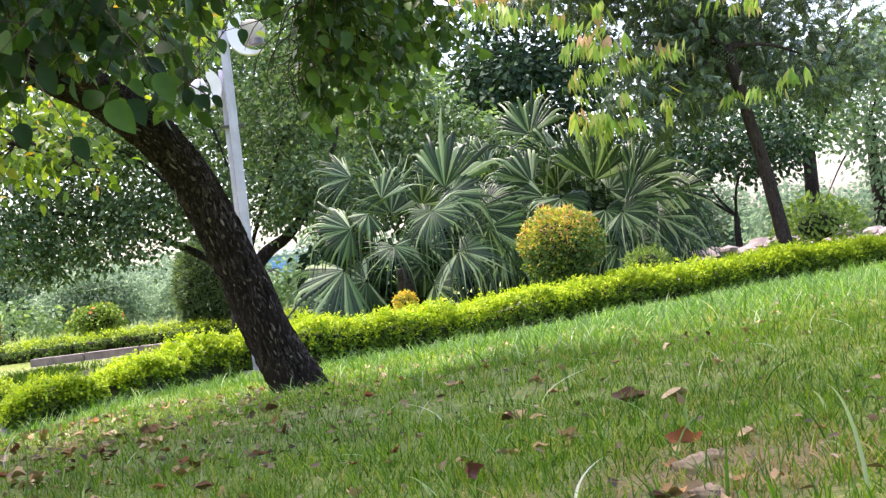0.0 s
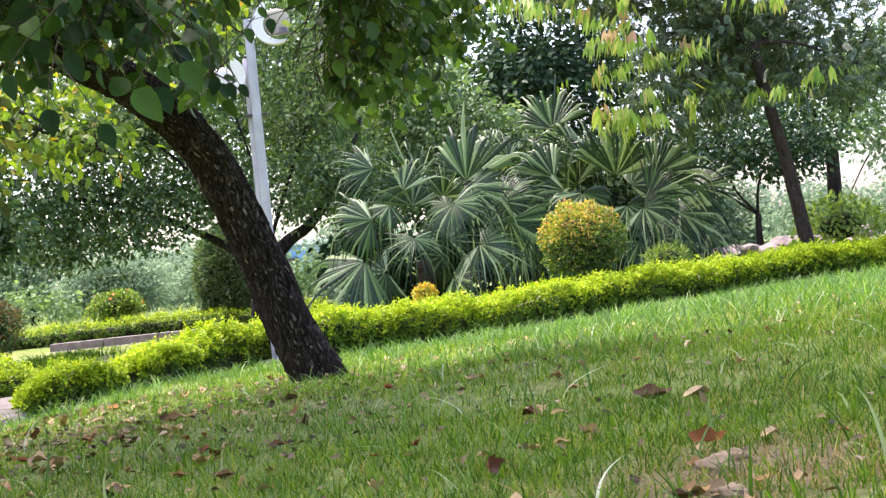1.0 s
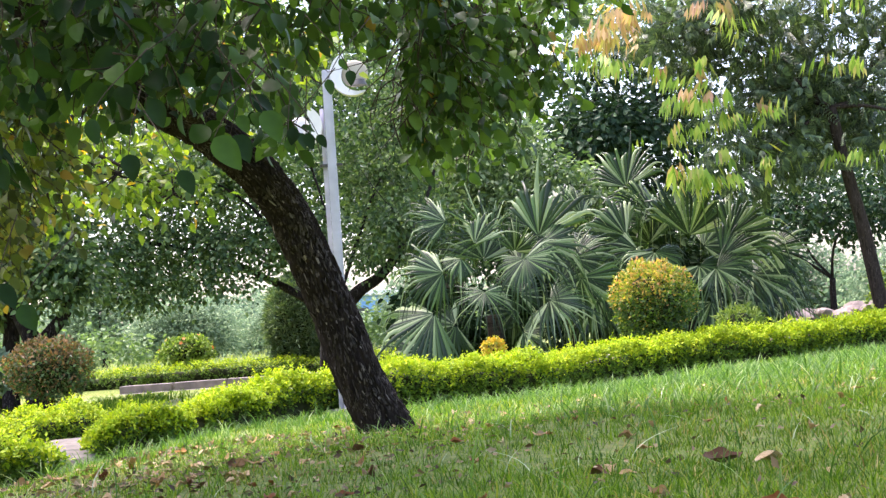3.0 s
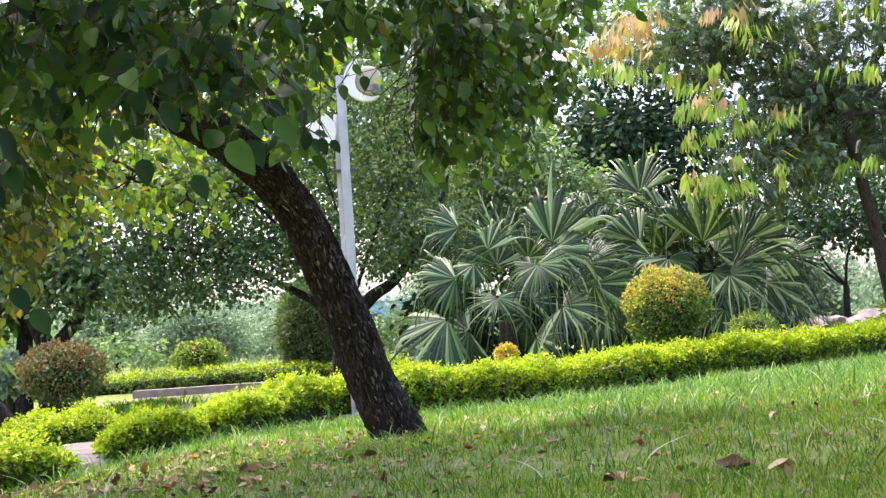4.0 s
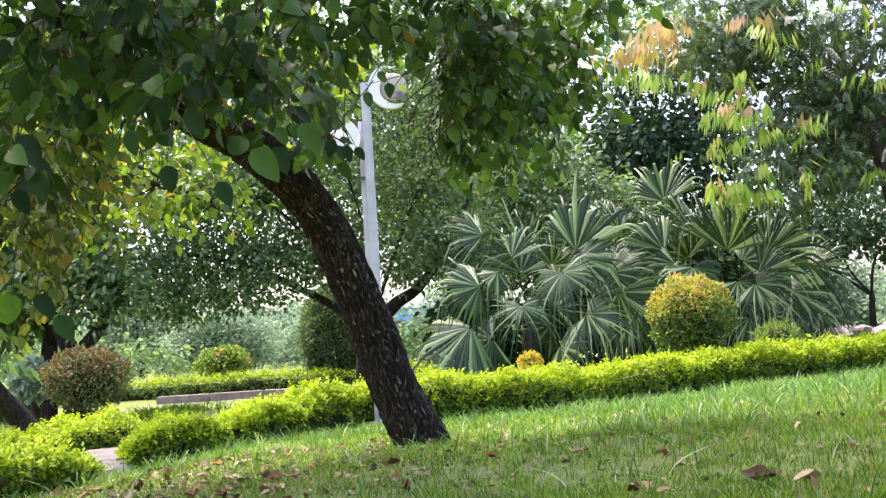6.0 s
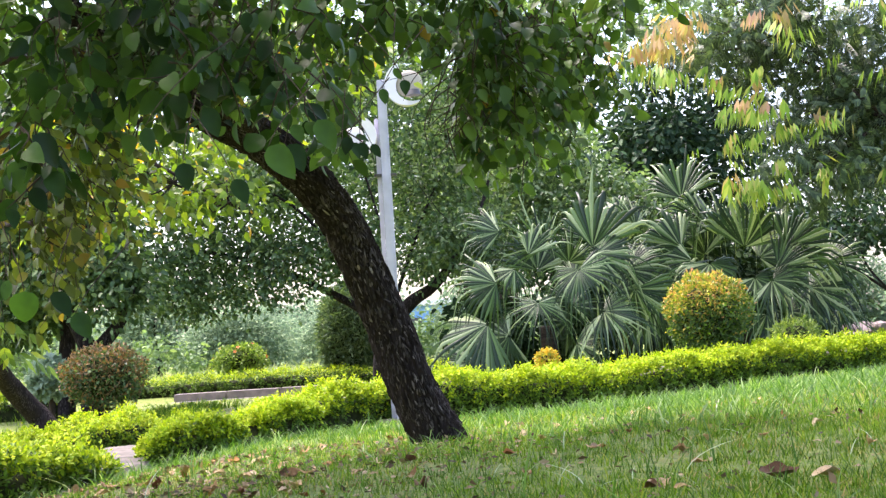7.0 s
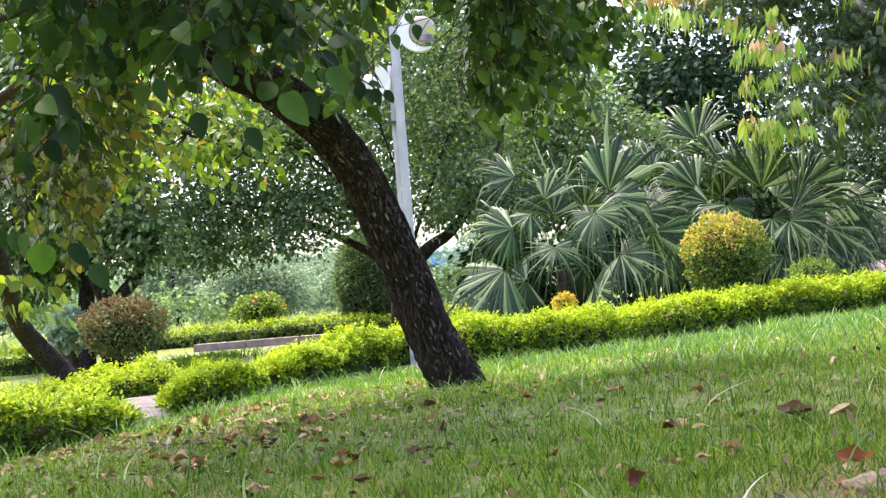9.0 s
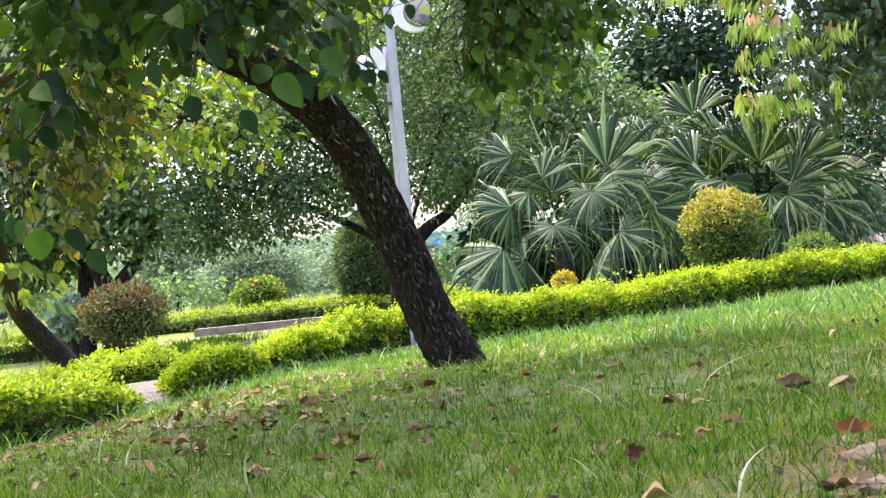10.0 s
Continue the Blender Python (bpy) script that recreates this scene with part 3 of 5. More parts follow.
    ((-0.02, 6.90, 1.33), (0.10, 0.40, 0.14), 22, 0.26, 0.034, 0.075),
    ((0.39, 7.20, 1.78), (0.22, 0.45, 0.26), 62, 0.30, 0.034, 0.078),
    ((0.61, 6.60, 1.85), (0.17, 0.45, 0.08), 16, 0.20, 0.034, 0.078),
    ((0.28, 7.40, 1.42), (0.18, 0.45, 0.17), 34, 0.26, 0.034, 0.074),
    ((0.53, 7.40, 1.58), (0.09, 0.45, 0.18), 16, 0.24, 0.034, 0.074),
    # dark leaves hanging close at the outer side
    ((-1.22, 4.40, 0.95), (0.12, 0.25, 0.08), 10, 0.13, 0.04, 0.09),
]
TRAILING = [
    ((-1.60, 6.00, 1.20), (0.13, 0.40, 0.22), 30, 0.34, 0.030, 0.056),
    ((-1.65, 6.10, 0.92), (0.11, 0.40, 0.15), 18, 0.30, 0.030, 0.054),
    ((-1.42, 6.20, 1.32), (0.13, 0.40, 0.09), 12, 0.26, 0.032, 0.060),
    ((-1.70, 5.90, 1.02), (0.09, 0.40, 0.26), 20, 0.32, 0.030, 0.056),
]


def near_crown():
    # leafy boughs: centre, radii, twigs, twig length, leaf gap, leaf size
    tws, os_, ds, ns, ss = [], [], [], [], []
    for k, (c, rad, count, length, gap_, size) in enumerate(BOUGHS + TRAILING):
        r = np.random.default_rng(300 + k)
        d = unit(r.normal(size=(count, 3))) * r.random((count, 1)) ** 0.4
        starts = np.array(c) + d * np.array(rad) + [0, 0, 0.10]
        tw, o, dd, n, s = hang(starts, length, gap_, size, 400 + k, 0.4, 0.55)
        tws.append(tw)
        for a, b in ((os_, o), (ds, dd), (ns, n), (ss, s)):
            a.append(b)
    tw = join(tws)
    o, d, n, s = map(np.concatenate, (os_, ds, ns, ss))
    first = sum(len(q) for q in os_[:len(BOUGHS)])
    part("trailing_foliage", tri_mesh("trailing_foliage", *scatter(*OVAL, o[first:], frames(d[first:], n[first:]), s[first:])), M_OLIVE, near_tree, "olive-green leaves on trailing twigs")
    o, d, n, s = o[:first], d[:first], n[:first], s[:first]
    # leaves between the camera and the lamp heads left out to fit the view
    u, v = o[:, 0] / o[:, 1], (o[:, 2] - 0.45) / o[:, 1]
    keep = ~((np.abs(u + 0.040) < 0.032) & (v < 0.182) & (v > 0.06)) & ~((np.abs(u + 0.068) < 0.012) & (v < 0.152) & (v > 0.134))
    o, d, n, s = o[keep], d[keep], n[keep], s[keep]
    tagged(part("twig_mass", tri_mesh("twig_mass", *tw), M_TWIG, near_tree), kind="stuff")
    # sorted by distance from the camera; the nearest 300 become single parts
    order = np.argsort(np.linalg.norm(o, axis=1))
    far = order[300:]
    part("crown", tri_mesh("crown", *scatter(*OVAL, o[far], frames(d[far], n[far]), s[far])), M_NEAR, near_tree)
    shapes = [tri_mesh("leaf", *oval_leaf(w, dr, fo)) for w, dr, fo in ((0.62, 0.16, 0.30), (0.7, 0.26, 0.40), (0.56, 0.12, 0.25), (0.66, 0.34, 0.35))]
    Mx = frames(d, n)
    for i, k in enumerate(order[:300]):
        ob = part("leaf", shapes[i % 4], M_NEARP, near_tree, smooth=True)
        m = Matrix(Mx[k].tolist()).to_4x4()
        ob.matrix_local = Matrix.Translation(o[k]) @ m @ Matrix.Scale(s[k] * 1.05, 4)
    # single broad leaves hanging low and close
    for i, (x, y, z, a, tip, size) in enumerate(BROAD):
        sx = math.sin(i * 2.1)
        part("twig", tri_mesh("twig", *tube([(x + 0.14 * sx, y + 0.2, z + 0.20), (x + 0.04 * sx, y + 0.05, z + 0.07), (x, y, z)], [0.002, 0.0015, 0.001], 5)), M_TWIG, near_tree)
        ob = part("leaf", shapes[i % 4], M_NEARP, near_tree, smooth=True)
        dv = np.array([[math.cos(radians(a)), -0.25, math.sin(radians(a))]])
        nv = np.array([[0.25 * math.sin(i * 1.7), -1.0, 0.35 + tip]])
        ob.matrix_local = Matrix.Translation((x, y, z)) @ Matrix(frames(dv, nv)[0].tolist()).to_4x4() @ Matrix.Scale(size, 4)
    round_leaf = tri_mesh("leaf", *oval_leaf(0.94, 0.16, 0.18, 9, 0.6))
    for i, (x, y, z, a, size) in enumerate(SUNLIT):
        part("twig", tri_mesh("twig", *tube([(x - 0.12, y + 0.2, z + 0.22), (x - 0.03, y + 0.05, z + 0.08), (x, y, z)], [0.002, 0.0015, 0.001], 5)), M_TWIG, near_tree)
        ob = part("leaf", round_leaf if i == 0 else shapes[i % 4], M_SUNLIT, near_tree, "lime-green leaf with sunlight put into its colour", smooth=True)
        ob.matrix_local = Matrix.Translation((x, y, z)) @ Matrix(frames(np.array([[math.cos(radians(a)), -0.2, math.sin(radians(a))]]), np.array([[0.2, -1.0, 0.45]]))[0].tolist()).to_4x4() @ Matrix.Scale(size, 4)
    # unseen crown overhead and behind the camera, added to shade lawn and leaves
    (v, f), c = clumps([((-1.6, 6.2, 3.0), (1.8, 1.8, 0.7), 360), ((0.6, 5.4, 3.2), (2.2, 1.9, 0.8), 130), ((-1.6, 3.8, 3.1), (1.8, 1.5, 0.6), 170),
                        ((0.8, 3.4, 3.3), (2.0, 1.6, 0.7), 110), ((-2.7, 9.6, 2.7), (1.0, 0.9, 0.4), 50), ((-2.8, 1.2, 3.0), (2.2, 2.0, 0.9), 240), ((0.4, 0.6, 3.3), (2.4, 2.0, 0.8), 230), ((-2.2, -2.4, 2.9), (2.6, 2.0, 1.0), 260), ((-4.2, 4.2, 2.6), (1.2, 2.2, 0.9), 160)], 26, 0.2, LEAF2, 0.1, 0.3, 31)
    part("upper_crown", tri_mesh("upper_crown", v, f), M_NEAR, near_tree)


near_crown()

# ---- trees behind ----
tree("light green tree with backlight in its leaf colour and thin hanging twigs", (-4.8, 17.4, -0.4),
     [(-4.78, 17.4, -0.45), (-4.84, 17.41, -0.35), (-4.98, 17.41, -0.14), (-5.06, 17.31, -0.01), (-5.15, 17.11, 0.17), (-5.19, 16.71, 0.4), (-5.14, 16.31, 0.59), (-4.94, 15.51, 0.89), (-4.7, 14.2, 1.8)], [0.18, 0.15, 0.135, 0.125, 0.115, 0.105, 0.095, 0.08, 0.06],
     [((-2.55, 13.2, 1.92), (0.42, 0.7, 0.30), 26), ((-2.06, 13.0, 1.70), (0.28, 0.7, 0.22), 14), ((-3.3, 13.4, 1.72), (0.4, 0.7, 0.32), 16), ((-0.98, 13.8, 2.80), (0.34, 0.7, 0.45), 13),
      ((-1.42, 13.5, 3.2), (0.44, 0.7, 0.3), 22), ((-2.31, 13.6, 2.5), (0.7, 0.7, 0.36), 34), ((-3.4, 13.5, 2.3), (0.5, 0.7, 0.4), 26)],
     OVAL6, 0.090, M_LIME, 15, 0.16, 0.5, 41, M_BARK, 0.035, 90)

def drooping_sprays(owner, spots, size, material, seed):
    r = np.random.default_rng(seed)
    o = np.repeat(np.array(spots, float), 4, axis=0)
    o = o + r.normal(size=o.shape) * 0.1
    d = r.normal(size=o.shape) * [1, 1, 0.3] + [0.4, -0.3, -0.2]
    n = r.normal(size=o.shape) * 0.2 + [0, 0, 1]
    part("drooping_foliage", tri_mesh("drooping_foliage", *scatter(*BROADSPRAY, o, frames(d, n), size * (0.7 + 0.6 * r.random(len(o))))), material, owner)


drooping_sprays(bpy.data.objects["tree"], [(-4.35, 13.3, 0.75), (-4.2, 13.4, 0.6), (-4.45, 13.2, 0.45), (-4.5, 13.3, 0.95), (-4.1, 13.3, 0.85)], 0.24, M_LIME, 41)

tree("large dark green tree with a low spreading fork", (-1.4, 22, -0.25),
     [(-1.45, 22.2, -0.45), (-1.42, 22.1, 0.2), (-1.38, 22.0, 0.62)], [0.20, 0.16, 0.14],
     [((-3.4, 21.2, 2.9), (1.6, 1.0, 0.7), 110), ((-1.7, 22.0, 3.4), (1.7, 1.2, 1.2), 150), ((-0.26, 23.0, 3.3), (0.8, 0.8, 1.0), 80),
      ((-3.95, 21.0, 1.76), (0.5, 0.8, 0.46), 48), ((-3.7, 20.8, 1.30), (0.5, 0.7, 0.42), 40), ((-3.2, 21.5, 1.85), (0.75, 0.8, 0.42), 66), ((-2.39, 21.3, 1.68), (0.72, 0.6, 0.30), 56),
      ((-1.76, 21.6, 1.86), (0.6, 0.6, 0.42), 56), ((-0.72, 22.9, 2.6), (0.62, 0.7, 0.8), 66), ((-0.2, 22.8, 2.2), (0.48, 0.7, 0.36), 26), ((-2.68, 22.0, 2.6), (0.95, 0.8, 0.5), 56), ((-3.9, 21.4, 2.45), (0.6, 0.8, 0.36), 24),
      ((-0.6, 22.8, 1.72), (0.55, 0.5, 0.36), 40), ((0.1, 23.0, 1.7), (0.45, 0.5, 0.4), 34), ((-0.25, 21.4, 1.95), (0.42, 0.3, 0.28), 34), ((-0.62, 21.5, 1.5), (0.35, 0.3, 0.2), 18), ((-2.75, 21.0, 1.26), (0.75, 0.4, 0.12), 20), ((-1.2, 22.2, 4.9), (2.4, 1.2, 0.9), 150), ((-4.2, 21.8, 4.2), (1.9, 1.2, 1.2), 150)],
     OVAL6, 0.070, M_MID, 40, 0.20, 0.4, 42, M_BARK, 0.035, 90, limbs=3)
mid_tree = bpy.data.objects["tree.001"]
for thick, pts in [(0.07, [(-1.35, 22.02, 0.67), (-1.76, 21.90, 0.99), (-2.25, 21.79, 1.29), (-2.75, 21.6, 1.56), (-3.3, 21.3, 1.75), (-4.0, 21.1, 1.9)]),
            (0.11, [(-1.28, 22.02, 0.70), (-0.98, 21.90, 1.01), (-0.65, 21.79, 1.21), (-0.30, 21.9, 1.62), (0.0, 22.2, 2.1), (0.2, 22.6, 2.7)])]:
    part("limb", tri_mesh("limb", *tube(pts, np.linspace(thick, 0.02, len(pts)), 9, 0.1)), M_BARK, mid_tree, smooth=True)

# added filler tree: closes the sky gaps between the crowns behind the lamp
tree("dark green filler tree added behind the lamp post against sky gaps", (-0.2, 28, 0), [(-0.2, 28.2, -0.4), (-0.15, 28, 1.0), (-0.2, 28, 2.0)], [0.2, 0.17, 0.14],
     [((-0.6, 27.6, 3.4), (1.5, 0.8, 1.1), 90), ((0.7, 27.6, 2.6), (1.2, 0.8, 0.8), 60), ((0.9, 28, 4.2), (1.4, 0.8, 1.0), 70), ((-1.6, 28, 4.6), (1.2, 0.8, 0.8), 40)],
     OVAL6, 0.11, M_DEEP, 52, 0.26, 0.4, 143, M_BARK, 0.06, 50, limbs=3)
tree("fresh green tree behind the palms", (1.2, 24.8, 0), [(1.2, 25, -0.4), (1.25, 25, 0.6), (1.2, 24.9, 1.4)], [0.13, 0.11, 0.09],
     [((0.3, 24.6, 2.1), (1.2, 0.8, 0.75), 90), ((1.6, 24.6, 2.4), (1.2, 0.8, 0.8), 100), ((0.9, 24.8, 3.2), (1.3, 0.8, 0.7), 70), ((2.6, 24.8, 1.9), (0.9, 0.7, 0.6), 45)],
     OVAL6, 0.09, M_FRESH, 40, 0.2, 0.4, 142, M_BARK, 0.05, 60, limbs=3)

tree("shaded dark tree with a forked trunk", (-5.1, 20, -0.3),
     [(-5.04, 20.0, -0.5), (-5.04, 20.0, 0.3), (-5.06, 20.0, 0.6), (-5.25, 20.0, 1.12), (-5.31, 20.0, 1.6)], [0.17, 0.13, 0.12, 0.09, 0.07],
     [((-5.6, 20.2, 2.0), (1.2, 1.0, 0.9), 90), ((-5.18, 19.5, 1.55), (0.36, 0.3, 0.26), 30), ((-4.72, 19.5, 1.62), (0.30, 0.3, 0.2), 26), ((-4.42, 19.4, 1.52), (0.22, 0.25, 0.16), 22), ((-4.26, 19.3, 1.34), (0.16, 0.25, 0.14), 12), ((-4.60, 19.3, 1.16), (0.12, 0.2, 0.10), 7), ((-6.15, 20.8, 1.05), (0.4, 0.3, 0.3), 26), ((-4.7, 20.0, 2.2), (0.5, 0.8, 0.5), 26), ((-6.5, 20.5, 1.2), (0.8, 0.9, 0.6), 60), ((-5.5, 20.6, 1.35), (0.5, 0.5, 0.3), 25), ((-6.4, 20.6, 3.8), (1.6, 1.0, 1.1), 130), ((-5.93, 20.17, 2.22), (0.9, 0.8, 0.8), 90), ((-5.22, 20.18, 2.90), (1.0, 0.8, 0.8), 90), ((-6.00, 20.14, 3.33), (1.0, 0.8, 0.8), 90), ((-5.15, 20.21, 1.87), (0.7, 0.8, 0.5), 50), ((-5.42, 20.13, 4.09), (1.1, 0.8, 0.7), 80)],
     OVAL6, 0.09, M_MID, 36, 0.22, 0.4, 43, M_BARK, 0.09, 60)
left_tree = bpy.data.objects["tree.004"]
part("limb", tri_mesh("limb", *tube([(-5.04, 20.0, 0.52), (-4.76, 20.0, 0.79), (-4.54, 20.0, 1.1), (-4.42, 20.0, 1.5), (-4.5, 20.0, 2.0), (-4.65, 20.1, 2.7)], [0.10, 0.085, 0.07, 0.05, 0.03, 0.01], 10, 0.1)), M_BARK, left_tree, smooth=True)
part("trunk", tri_mesh("trunk", *tube([(-5.54, 20.6, -0.5), (-5.52, 20.6, 0.3), (-5.47, 20.6, 1.03), (-5.54, 20.6, 1.8)], [0.13, 0.11, 0.10, 0.08], 10, 0.1)), M_BARK, left_tree, smooth=True)

tree("deep green tree standing behind the palms", (3.6, 32, -0.2),
     [(3.6, 32.2, -0.4), (3.65, 32, 1.5), (3.7, 32, 3.0)], [0.25, 0.2, 0.16],
     [((4.4, 32, 4.0), (1.9, 1.4, 1.2), 75), ((3.7, 31.5, 4.15), (1.1, 1.2, 0.5), 50), ((3.7, 31.5, 5.3), (0.5, 0.8, 0.5), 10), ((5.6, 31.5, 5.2), (1.8, 1.3, 1.2), 26), ((2.4, 32, 3.0), (1.3, 1.2, 0.8), 36), ((4.6, 32.5, 2.4), (2.2, 1.2, 1.0), 100), ((1.6, 32.5, 2.2), (1.5, 1.2, 0.9), 45)],
     OVAL6, 0.14, M_DEEP, 56, 0.34, 0.3, 44, M_BARK, 0.09, 60)

tree("mid green tree rising behind the dark one", (0.5, 36, -0.2),
     [(0.6, 36, -0.4), (0.6, 36, 2.0), (0.8, 36, 4.0)], [0.25, 0.2, 0.16],
     [((0.6, 36, 5.0), (2.0, 1.5, 1.4), 130), ((3.4, 37, 7.9), (2.4, 1.5, 0.9), 80), ((-2.0, 36, 5.2), (2.2, 1.5, 1.6), 120), ((-4.6, 36, 5.0), (1.9, 1.5, 1.5), 90), ((0.4, 36, 2.9), (2.0, 1.2, 1.0), 90), ((0.0, 37, 7.6), (3.0, 1.5, 1.2), 130), ((6.5, 37, 8.0), (2.6, 1.5, 1.2), 50), ((-5.5, 37, 7.8), (3.2, 1.5, 1.3), 130)],
     OVAL6, 0.16, M_PALE, 24, 0.33, 0.3, 45, M_BARK2, 0.09, 60)

right_tree = tree("tall tree with drooping compound leaves and reddish young tips", (5.7, 19.7, 0.0),
     [(5.72, 19.7, -0.25), (5.66, 19.68, 0.3), (5.50, 19.66, 1.33), (5.37, 19.66, 1.99), (5.22, 19.66, 2.85)], [0.13, 0.092, 0.083, 0.075, 0.068],
     [((4.9, 20.2, 3.1), (1.15, 0.8, 0.7), 110), ((5.9, 20.7, 3.3), (1.6, 0.7, 1.0), 170), ((3.6, 19.8, 3.9), (0.8, 0.8, 0.4), 30), ((4.3, 19.5, 2.3), (0.8, 0.7, 0.35), 44), ((6.5, 19.7, 2.5), (0.7, 0.7, 0.4), 34), ((5.4, 19.8, 4.5), (2.0, 1.1, 0.8), 170), ((3.6, 20.0, 4.2), (1.4, 0.9, 0.6), 60)],
     SPRAY, 0.20, M_RIGHT, 9, 0.13, 0.15, 46, M_BARK2, 0.032, 110, name="tree")


def young_leaves(owner):
    """Hanging fresh compound leaves at the branch tips; the outermost still reddish."""
    r = np.random.default_rng(52)
    fresh = [((1.95, 18.81, 3.6), (0.11, 0.25, 0.12), 3), ((2.33, 18.81, 3.41), (0.15, 0.25, 0.18), 5), ((2.75, 18.81, 3.38), (0.09, 0.25, 0.07), 2), ((3.32, 18.81, 3.24), (0.14, 0.25, 0.18), 5),
             ((3.15, 18.81, 2.86), (0.16, 0.25, 0.12), 5), ((3.5, 18.81, 2.91), (0.14, 0.25, 0.09), 3), ((3.7, 18.81, 2.67), (0.09, 0.25, 0.09), 3), ((4.09, 18.81, 2.75), (0.23, 0.25, 0.08), 5),
             ((2.91, 18.81, 2.47), (0.18, 0.25, 0.11), 3), ((3.69, 18.81, 2.17), (0.18, 0.25, 0.09), 4), ((3.16, 18.81, 2.03), (0.23, 0.25, 0.11), 6), ((3.45, 18.81, 1.95), (0.20, 0.25, 0.08), 5),
             ((3.88, 18.81, 3.8), (0.18, 0.25, 0.14), 4), ((3.25, 18.81, 2.44), (0.16, 0.25, 0.11), 3), ((4.16, 18.81, 2.04), (0.14, 0.25, 0.07), 2), ((4.48, 18.81, 3.51), (0.09, 0.25, 0.07), 1), ((5.17, 18.6, 3.15), (0.23, 0.3, 0.18), 4),
             ((5.0, 18.6, 4.0), (0.27, 0.3, 0.13), 3), ((5.27, 18.8, 2.13), (0.25, 0.3, 0.08), 3), ((5.76, 18.8, 2.35), (0.2, 0.3, 0.1), 3)]
    ruddy = [((2.67, 18.86, 4.05), (0.18, 0.25, 0.11), 6), ((2.37, 18.86, 3.91), (0.14, 0.25, 0.08), 4), ((2.24, 18.86, 3.72), (0.15, 0.25, 0.06), 5), ((1.87, 18.86, 3.67), (0.09, 0.25, 0.04), 3),
             ((2.47, 18.86, 3.75), (0.08, 0.25, 0.05), 3), ((3.55, 18.86, 4.11), (0.16, 0.25, 0.05), 3), ((3.29, 18.86, 3.33), (0.07, 0.25, 0.07), 1), ((3.6, 18.86, 2.98), (0.08, 0.25, 0.04), 1),
             ((4.18, 18.86, 2.82), (0.11, 0.25, 0.04), 1), ((3.24, 18.86, 2.89), (0.07, 0.25, 0.05), 1), ((3.15, 18.86, 2.11), (0.08, 0.25, 0.07), 1)]

    def spots(masses):
        return np.concatenate([np.array(c) + unit(r.normal(size=(k, 3))) * r.random((k, 1)) ** 0.4 * np.array(rad) for c, rad, k in masses])

    groups = (("young_foliage", M_YOUNG, "fresh yellow-green drooping leaflets", spots(fresh)),
              ("reddish_foliage", M_TIPS, "orange and reddish young leaflets", spots(ruddy)))
    for name, material, label, pts in groups:
        pts = np.repeat(pts, 2, axis=0)
        o = pts + [0.06, 0, 0.10] + r.normal(size=pts.shape) * [0.10, 0.10, 0.04]
        d = r.normal(size=pts.shape) * [1.0, 0.6, 0.15] + [-0.25, -0.3, 0.0]
        n = r.normal(size=pts.shape) * 0.2 + [0, 0, 1]
        s = 0.24 * (0.7 + 0.5 * r.random(len(pts)))
        part(name, tri_mesh(name, *scatter(*HANGING, o, frames(d, n), s)), material, owner, label)


young_leaves(right_tree)

tree("small dark round-headed tree with a forked stem", (6.8, 26.6, 0.0),
     [(6.85, 26.6, -0.1), (6.84, 26.6, 0.4), (6.85, 26.6, 0.8)], [0.07, 0.06, 0.05],
     [((6.3, 26.6, 2.0), (0.9, 0.8, 0.55), 70), ((7.5, 26.8, 2.0), (1.0, 0.8, 0.6), 80), ((5.6, 27, 1.7), (0.8, 0.8, 0.5), 50)],
     OVAL6, 0.10, M_DEEP, 28, 0.2, 0.4, 47, M_BARK, 0.03, 40)
tree("slim dark tree beyond the rubble", (9.1, 29.5, 0.1),
     [(9.05, 29.5, -0.1), (9.1, 29.5, 0.8), (9.15, 29.5, 2.0)], [0.16, 0.14, 0.11],
     [((8.6, 29.5, 2.9), (1.4, 1.0, 0.9), 90), ((9.7, 29.5, 3.7), (1.1, 1.0, 0.8), 30), ((7.4, 29, 3.6), (1.2, 1, 0.9), 60)],
     OVAL6, 0.12, M_MID, 28, 0.25, 0.4, 48, M_BARK, 0.06, 40)
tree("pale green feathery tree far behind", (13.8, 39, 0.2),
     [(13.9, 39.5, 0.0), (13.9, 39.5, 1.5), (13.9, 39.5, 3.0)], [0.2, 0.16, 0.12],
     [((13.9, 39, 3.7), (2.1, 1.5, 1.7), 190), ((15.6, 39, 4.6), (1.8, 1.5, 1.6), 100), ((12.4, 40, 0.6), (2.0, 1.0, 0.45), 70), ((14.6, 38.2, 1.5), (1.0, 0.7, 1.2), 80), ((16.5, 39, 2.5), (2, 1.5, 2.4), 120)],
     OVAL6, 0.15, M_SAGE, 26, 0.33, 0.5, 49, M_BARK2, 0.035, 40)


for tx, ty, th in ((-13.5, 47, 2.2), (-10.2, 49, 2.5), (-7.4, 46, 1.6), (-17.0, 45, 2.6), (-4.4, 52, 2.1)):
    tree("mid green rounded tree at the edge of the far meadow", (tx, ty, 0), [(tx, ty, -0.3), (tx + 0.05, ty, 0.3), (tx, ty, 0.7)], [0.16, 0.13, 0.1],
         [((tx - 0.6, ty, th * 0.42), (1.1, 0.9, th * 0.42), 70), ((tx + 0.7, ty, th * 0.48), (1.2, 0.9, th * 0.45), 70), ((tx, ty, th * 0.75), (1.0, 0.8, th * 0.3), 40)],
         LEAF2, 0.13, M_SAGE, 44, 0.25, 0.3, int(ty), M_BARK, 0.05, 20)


def far_woods():
    r = np.random.default_rng(60)
    masses = []
    for x in np.arange(-34, 40, 1.7):
        y = 62 + r.uniform(0, 14)
